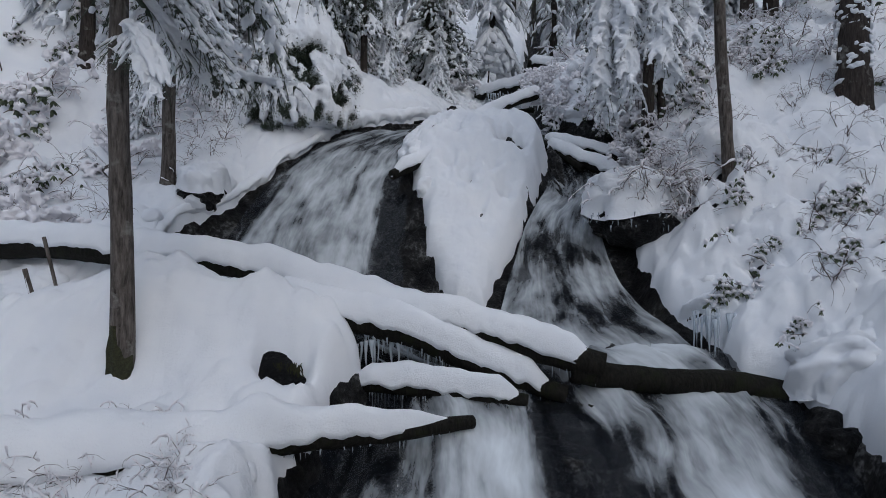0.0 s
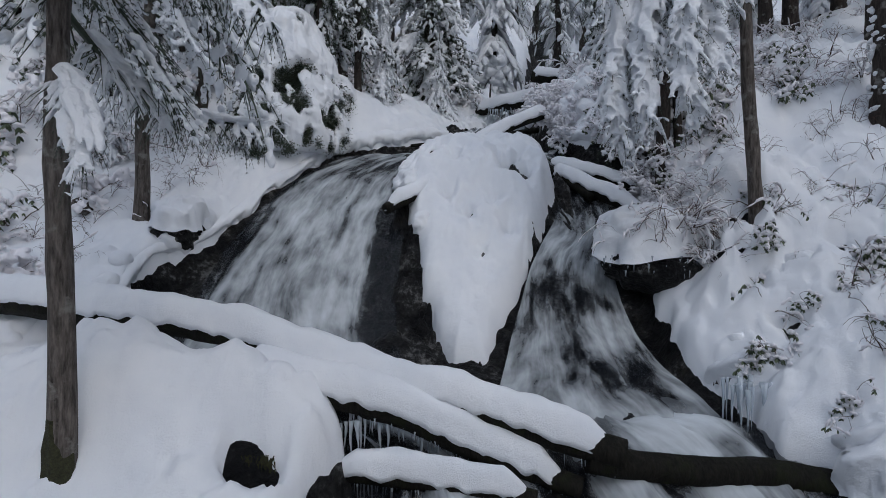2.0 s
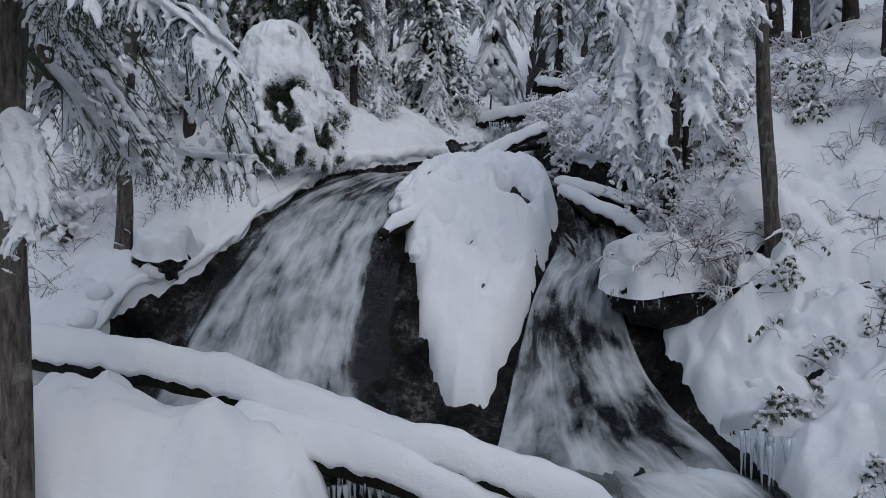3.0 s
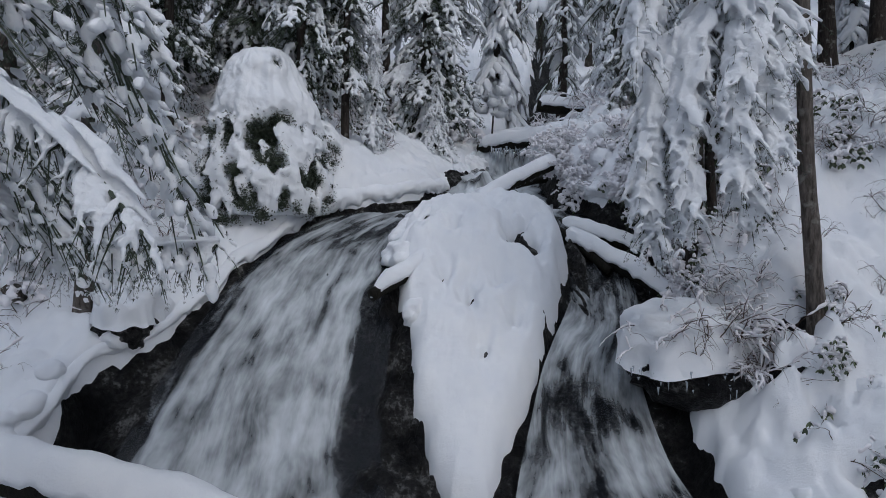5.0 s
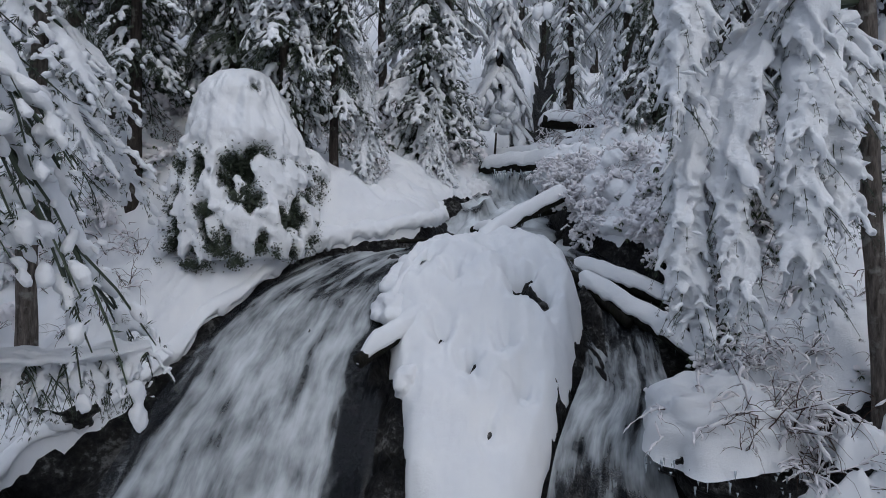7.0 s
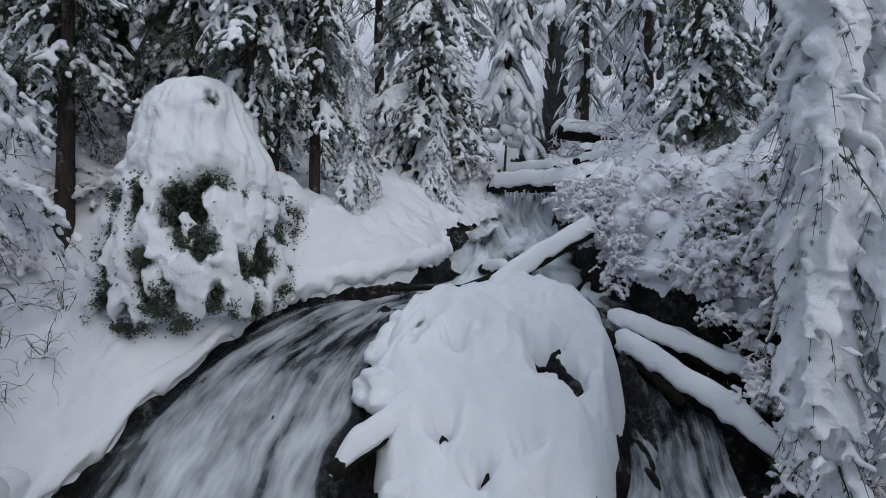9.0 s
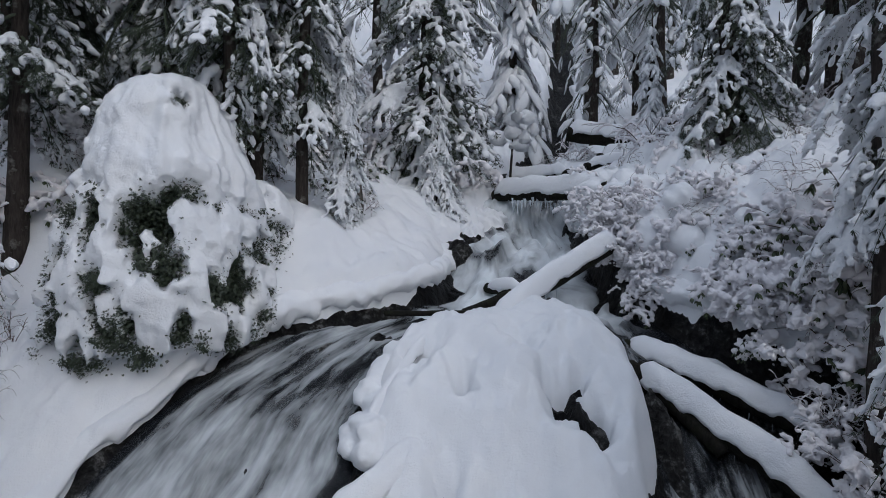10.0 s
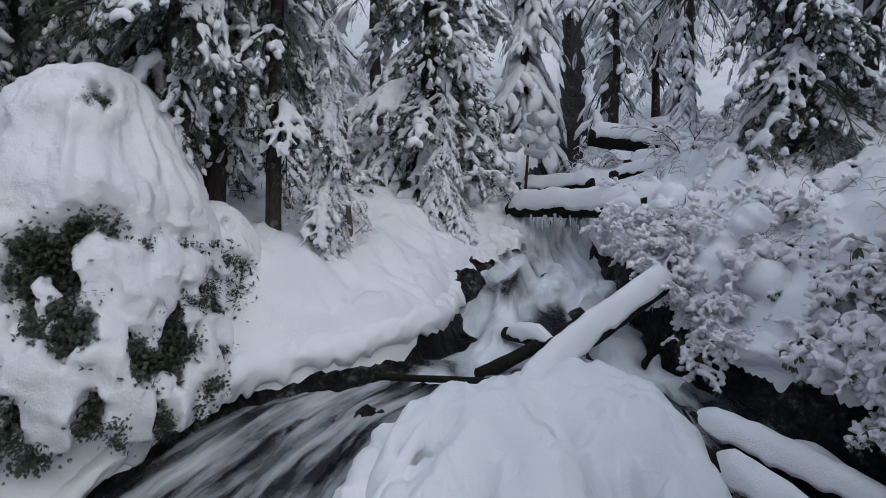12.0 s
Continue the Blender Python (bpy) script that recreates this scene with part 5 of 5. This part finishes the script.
# ---- boulders ----
def boulder(centre, radii, label, seed, cap=0.25, icicles=0.0, cover=0.1):
    """A rough rock with a cap of snow and, where asked, icicles round the cap's edge."""
    r = np.random.default_rng(seed)
    nu, nv = 48, 64
    th, ph = np.meshgrid(np.linspace(0.02, np.pi - 0.02, nu), np.arange(nv) * 2 * np.pi / nv, indexing="ij")
    d = np.stack([np.sin(th) * np.cos(ph), np.sin(th) * np.sin(ph), np.cos(th)], -1)
    k = 1 + 0.20 * fbm(d[..., 0] * 1.6 + seed, d[..., 1] * 1.6 + d[..., 2] * 1.9, seed, 4)
    v = d * k[..., None] * np.array(radii)
    f = [(i * nv + j, (i + 1) * nv + j, (i + 1) * nv + (j + 1) % nv, i * nv + (j + 1) % nv) for i in range(nu - 1) for j in range(nv)]
    f += [tuple(range(nv - 1, -1, -1)), tuple((nu - 1) * nv + j for j in range(nv))]
    ob = thing("boulder", mesh_of("boulder", v.reshape(-1, 3), f), ROCK, label, "rock", at=Matrix.Translation(centre))
    if cap:
        lim = cover + 0.18 * fbm(np.cos(ph) * 1.6 + seed, np.sin(ph) * 1.6, seed + 3, 2)
        t2 = np.minimum(th, np.arccos(np.clip(lim, -0.9, 0.9)))
        d2 = np.stack([np.sin(t2) * np.cos(ph), np.sin(t2) * np.sin(ph), np.cos(t2)], -1)
        k2 = 1.13 + 0.2 * fbm(d2[..., 0] * 1.6 + seed, d2[..., 1] * 1.6 + d2[..., 2] * 1.9, seed, 4) + 0.1 * fbm(d2[..., 0] * 3 + seed, d2[..., 1] * 3 + d2[..., 2] * 3.4, seed + 5, 3) + 0.06 * fbm(d2[..., 0] * 5 + seed, d2[..., 1] * 5 + d2[..., 2] * 4, seed + 2, 3)
        v2 = d2 * k2[..., None] * np.array(radii)
        rim = np.clip((np.arccos(np.clip(lim, -0.9, 0.9)) - th) / 0.35, 0, 1)
        v2[..., 2] += cap * np.sqrt(1 - (1 - rim) ** 2) * (1 + 0.25 * fbm(d2[..., 0] * 2.5, d2[..., 1] * 2.5 + seed, seed + 7, 3))
        part("snow_cap", mesh_of("snow_cap", v2.reshape(-1, 3), f[:-1]), SNOW, ob, "rounded cap of snow")
        if icicles:
            pile = Pile()
            for j in range(int(60 * max(radii))):
                a = r.uniform(3.0, 6.6)
                p = np.array([math.cos(a) * radii[0], math.sin(a) * radii[1], radii[2] * r.uniform(-0.2, 0.25)]) * 1.04
                n, length = np.linspace(0, 1, 5), icicles * r.uniform(0.2, 1) ** 1.4
                pile.add(*tube(p + np.stack([0 * n, 0 * n, -length * n], 1), r.uniform(0.008, 0.022) * (1 - 0.9 * n), 6))
            tagged(part("icicle_fringe", pile.mesh("icicles"), ICE, ob, "hanging icicles"), kind="stuff")
    return ob


boulder((3.5, 9.95, 4.5), (0.95, 0.66, 0.5), "overhanging rock under a broad snow dome fringed with icicles", 1, 0.34, 0.16, 0.12)
boulder((4.5, 9.3, 4.42), (0.42, 0.32, 0.4), "dark mossy rock poking from the snowy slope", 3, 0.2, 0, 0.72)
boulder((5.15, 8.75, 4.25), (0.3, 0.24, 0.22), "small dark rock in the snowy slope", 13, 0.15, 0, 0.55)
boulder((6.0, 8.9, 4.5), (0.22, 0.2, 0.2), "small snow-capped stone in the slope", 14, 0.12, 0, 0.4)
boulder((4.15, 8.3, 2.85), (0.5, 0.42, 0.45), "icy rock with long icicles beside the fall", 4, 0.2, 0.7, -0.1)
boulder((5.0, 6.6, 2.35), (0.8, 0.5, 0.42), "rock under a bulging hood of snow", 5, 0.3, 0, -0.2)
boulder((4.35, 6.15, 1.75), (0.55, 0.45, 0.42), "wet black rock beside the cascade", 6, 0.0)
boulder((-4.55, 10.5, 4.95), (0.42, 0.4, 0.32), "mossy rock under a curl of snow on the bank", 7, 0.3, 0, 0.2)
mossy = boulder((-1.82, 6.44, 2.46), (0.2, 0.14, 0.26), "mossy rock showing through the snow mound", 8, 0.0)
mossy.data.materials[0] = MOSS
pile, rr = Pile(), np.random.default_rng(9)
for _ in range(420):
    o = np.array([rr.uniform(-0.22, 0.24), -0.12 - rr.uniform(0, 0.06), rr.uniform(-0.02, 0.26)])
    d = np.array([rr.normal() * 0.04, -0.03, -rr.uniform(0.08, 0.24)])
    pile.add([o - [0.006, 0, 0], o + [0.006, 0, 0], o + d], [(0, 1, 2)])
tagged(part("hanging_moss", pile.mesh("hanging_moss", False), MOSS, mossy, "strands of yellow-green moss"), kind="stuff")
boulder((0.82, 17.9, 8.25), (0.4, 0.38, 0.28), "round stream boulder capped with snow", 9, 0.2)
boulder((1.3, 6.1, 1.55), (0.45, 0.4, 0.34), "wet black rock in the cascade", 10, 0.0)
boulder((0.25, 16.0, 7.75), (0.28, 0.4, 0.3), "black wet rock beside the upper stream", 20, 0.0)
boulder((0.55, 17.0, 7.95), (0.3, 0.35, 0.3), "black wet rock under the snowy bank", 21, 0.12, 0, 0.6)
boulder((-6.6, 9.3, 3.55), (0.7, 0.5, 0.4), "dark rock with thick snow on the bank", 11, 0.35, 0, 0.2)
boulder((-5.9, 8.4, 3.1), (0.5, 0.4, 0.4), "dark rock below the long log", 12, 0.25, 0, 0.4)
boulder((2.98, 15.5, 8.1), (0.36, 0.45, 0.4), "rock under a ball of snow beside the stream", 15, 0.4, 0.2)

# ---- more fallen wood ----
log((-0.1, 11.55, 5.98), (-0.98, 10.82, 5.42), 0.13, 0.10, 0.17, "snowy stub of a branch sticking from the boulder", 21)
log((-0.1, 12.6, 6.95), (-0.75, 11.6, 6.2), 0.05, 0.04, 0.06, "snow-covered branch lying down the boulder", 22)
log((0.3, 13.7, 7.08), (2.4, 15.0, 7.75), 0.07, 0.07, 0.0, "bare black log behind the snowy one", 23)
log((0.72, 14.75, 7.35), (1.15, 13.95, 7.32), 0.08, 0.07, 0.1, "short snow-topped log end in the stream", 24)
log((-0.75, 13.5, 7.05), (0.4, 13.05, 7.1), 0.035, 0.03, 0.0, "black log at the lip of the fall", 25)
log((3.2, 13.3, 6.5), (4.1, 12.5, 5.9), 0.08, 0.06, 0.09, "thin snow-capped branch among the logs", 26)
log((2.3, 13.1, 6.5), (3.0, 12.2, 5.8), 0.09, 0.08, 0.0, "bare black log beside the boulder", 28)
log((3.2, 21.0, 10.95), (6.3, 20.6, 10.5), 0.2, 0.17, 0.2, "snow-capped fallen log across the upper stream", 29)
log((3.8, 20.3, 10.15), (7.2, 20.8, 10.95), 0.17, 0.15, 0.17, "snow-capped fallen log crossing another", 30)
log((3.4, 19.9, 9.9), (5.2, 20.3, 10.3), 0.12, 0.1, 0.13, "short snow-capped log under the crossed ones", 39)
log(on_snow(5.2, 25.5, 0.5), on_snow(9.5, 26.5, 0.3), 0.2, 0.18, 0.12, "dark fallen log far up the ravine", 31, bark=BARK)
log(on_snow(-9.0, 38, 0.6), on_snow(-3.5, 36, 0.5), 0.35, 0.3, 0.25, "big fallen trunk on the far hillside", 33, bark=BARK)
log(on_snow(-6.0, 29, 0.9), on_snow(-2.8, 27, 0.3), 0.12, 0.08, 0.12, "thin fallen trunk leaning on the hillside", 34, bark=BARK)
log((-8.6, 12.6, 6.7), (-6.2, 10.6, 5.4), 0.16, 0.13, 0.16, "snow-covered fallen log on the wooded bank", 35, bark=BARK)
log((-10.0, 12.0, 7.3), (-7.6, 12.3, 6.4), 0.13, 0.10, 0.14, "snow-covered fallen branch among the shrubs", 36, bark=BARK)
log((-5.05, 7.0, 4.2), (-4.75, 7.0, 3.1), 0.022, 0.018, 0.0, "thin pale pole leaning in the snow", 37, bark=BARK)
log((-5.35, 7.1, 3.75), (-5.2, 7.1, 3.2), 0.03, 0.03, 0.02, "broken stick poking from the snow", 38, bark=BARK)

# the sapling that carries a ball of snow
sapling = new("sapling")
sapling.matrix_world = Matrix.Translation(on_snow(1.55, 19.9))
tagged(sapling, "thin dark sapling with a ball of snow on top", "tree")
part("stem", mesh_of("stem", *tube([(0, 0, -0.3), (0.03, 0, 0.9), (0.1, 0, 2.0), (0.14, 0, 2.7)], [0.04, 0.035, 0.025, 0.012], 8)), BARK_DARK, sapling)
pile, rr = Pile(), np.random.default_rng(3)
for i in range(9):
    pile.add(*blob((0.13 + rr.normal() * 0.14, rr.normal() * 0.14, 1.9 + rr.uniform(0, 0.75)), rr.normal(size=3) * [1, 1, 0.3], rr.uniform(0.3, 0.5), rr.uniform(0.25, 0.4), rr.uniform(0.12, 0.25), rr, 70 + i, 10, 10, 0.6))
tagged(part("snow_ball", pile.mesh("snow_ball"), SNOW_BOUGH, sapling, "lumpy ball of snow"), kind="stuff")

for i, (x, y, z, s) in enumerate([(3.1, 9.65, 5.05, 0.9), (3.5, 9.5, 5.1, 1.0), (3.9, 9.5, 5.1, 0.9), (3.7, 9.6, 5.2, 1.1), (4.2, 9.2, 5.0, 0.8), (3.3, 9.4, 4.9, 0.7), (4.0, 9.3, 4.7, 0.8)]):
    ob = shrub(FROSTED[i % 4] if i % 3 == 0 else BARE[i % 4], x, y, s, 70 * i, "arching twiggy shrub dusted with snow on the rock", "shrubs on the rocks")
    ob.location.z = z
for i, (x, y, s) in enumerate([(4.7, 12.2, 1.5), (5.1, 12.0, 1.3), (5.2, 12.8, 1.4), (4.5, 13.0, 1.1)]):
    shrub(LEAFY[i], x, y, s, 50 * i, "tall evergreen shrub with drooping green leaves and snow", "evergreen shrubs above the gully")
for i, (x, y, s) in enumerate([(-9.6, 13.6, 1.0), (-8.3, 15.6, 1.2), (-7.3, 13.2, 0.7), (-11.2, 14.6, 1.1), (-6.6, 12.0, 0.55), (-12.5, 12.5, 1.0)]):
    forest_fir(3, x, y, 80 * i, s, "young fir on the wooded slope covered with snow")


def ice_curtain(centre, wide, deep, count, longest, seed, label):
    """A row of icicles that hang from an overhang, grown together at the top."""
    r = np.random.default_rng(seed)
    ob = new("ice_curtain")
    ob.matrix_world = Matrix.Translation(centre)
    tagged(ob, label, "ice")
    for i in range(count):
        n = np.linspace(0, 1, 7)
        p = np.array([(i / (count - 1) - 0.5) * wide + r.normal() * 0.012, r.uniform(-0.5, 0.5) * deep, 0.06 * r.normal()])
        length = longest * r.uniform(0.35, 1.0)
        line = p + np.stack([0.008 * np.sin(n * 5 + i), 0 * n, -length * n], 1)
        part("icicle", mesh_of("icicle", *tube(line, r.uniform(0.02, 0.042) * (1 - 0.93 * n ** 0.8) * (1 + 0.15 * np.sin(n * 21 + i)), 7)), ICE, ob)
    return ob


ice_curtain((3.74, 7.62, 3.12), 0.5, 0.3, 18, 0.8, 1, "curtain of long icicles under the snowy bank")
ice_curtain((2.0, 17.5, 8.9), 1.3, 0.3, 18, 0.4, 3, "icicles hanging under the bridging log")
ice_curtain((-0.6, 6.95, 2.9), 1.5, 0.2, 34, 0.5, 4, "curtain of thin icicles below the slanting log")
for i in range(34):
    y = brush.uniform(11.9, 17.6)
    x = float(x_right(y)) + brush.uniform(0.12, 0.9)
    shrub(THICK[i % 4], x, y, brush.uniform(0.5, 0.85), brush.uniform(0, 360), "dense thicket shrub thick with frost and snow", "thicket beside the upper stream", -0.3, (brush.normal() * 8, -18 + brush.normal() * 8))
for i, (x, y, s) in enumerate([(-8.6, 11.6, 1.5), (-9.9, 12.6, 1.7), (-7.3, 10.3, 1.1), (-11.0, 11.5, 1.6), (-8.0, 13.6, 1.3)]):
    shrub(LEAFY[i % 4], x, y, s, 65 * i, "dark evergreen shrub with snow on the wooded slope", "dark shrubs on the wooded slope")
boulder((-7.7, 10.7, 4.75), (0.7, 0.5, 0.5), "dark rock with thick snow among the shrubs", 16, 0.35, 0, 0.3)
boulder((-9.3, 11.3, 5.6), (0.8, 0.5, 0.55), "dark rock under snow on the wooded slope", 17, 0.35, 0, 0.3)
pile, rr = Pile(), np.random.default_rng(19)
for i in range(16):
    y = rr.uniform(10.7, 12.8)
    x = float(ws_l(y)) + rr.uniform(-0.12, 0.10)
    z = float(wedge_rock(np.array([x + 0.15]), np.array([y]), 0.25)[0]) + rr.uniform(0.02, 0.25)
    pile.add(*blob((x + 0.05, y, z - 0.06), (-0.4, -0.5, -0.5), rr.uniform(0.32, 0.5), rr.uniform(0.3, 0.48), rr.uniform(0.12, 0.19), rr, 300 + i, 16, 16, 0.8, 0.2))
tagged(part("snow_fringe", fuse(pile, 0.026, 3, 0.01, 9), SNOW, wedge, "lumpy overhanging fringe of snow"), kind="stuff")
for i in range(26):
    y = brush.uniform(10.4, 13.2)
    x = float(x_right(y)) + brush.uniform(0.05, 1.3)
    shrub((THICK + FROSTED + LEAFY)[i % 12], x, y, brush.uniform(0.6, 0.95), brush.uniform(0, 360), "frosted thicket shrub leaning over the gully", "thicket over the gully", -0.3, (brush.normal() * 8, -22 + brush.normal() * 8))

for i in range(18):
    y = brush.uniform(12.3, 15.2)
    x = float(x_right(y)) + brush.uniform(-0.05, 0.35)
    shrub(THICK[i % 4], x, y, brush.uniform(0.5, 0.75), brush.uniform(0, 360), "frosted shrub hanging over the dark bank", "shrubs hanging over the bank", -0.1, (brush.normal() * 8, -35 + brush.normal() * 8))
for i in range(9):
    y = brush.uniform(10.6, 12.4)
    x = float(x_right(y)) - brush.uniform(0.05, 0.45)
    ob = shrub((THICK + FROSTED)[i % 8], x, y, brush.uniform(0.45, 0.7), brush.uniform(0, 360), "snowy tangle of roots and twigs in the gully", "tangles in the gully", 0.0, (brush.normal() * 10, -30 + brush.normal() * 8))
    ob.location.z = float(z_rbank(y)) - 0.35
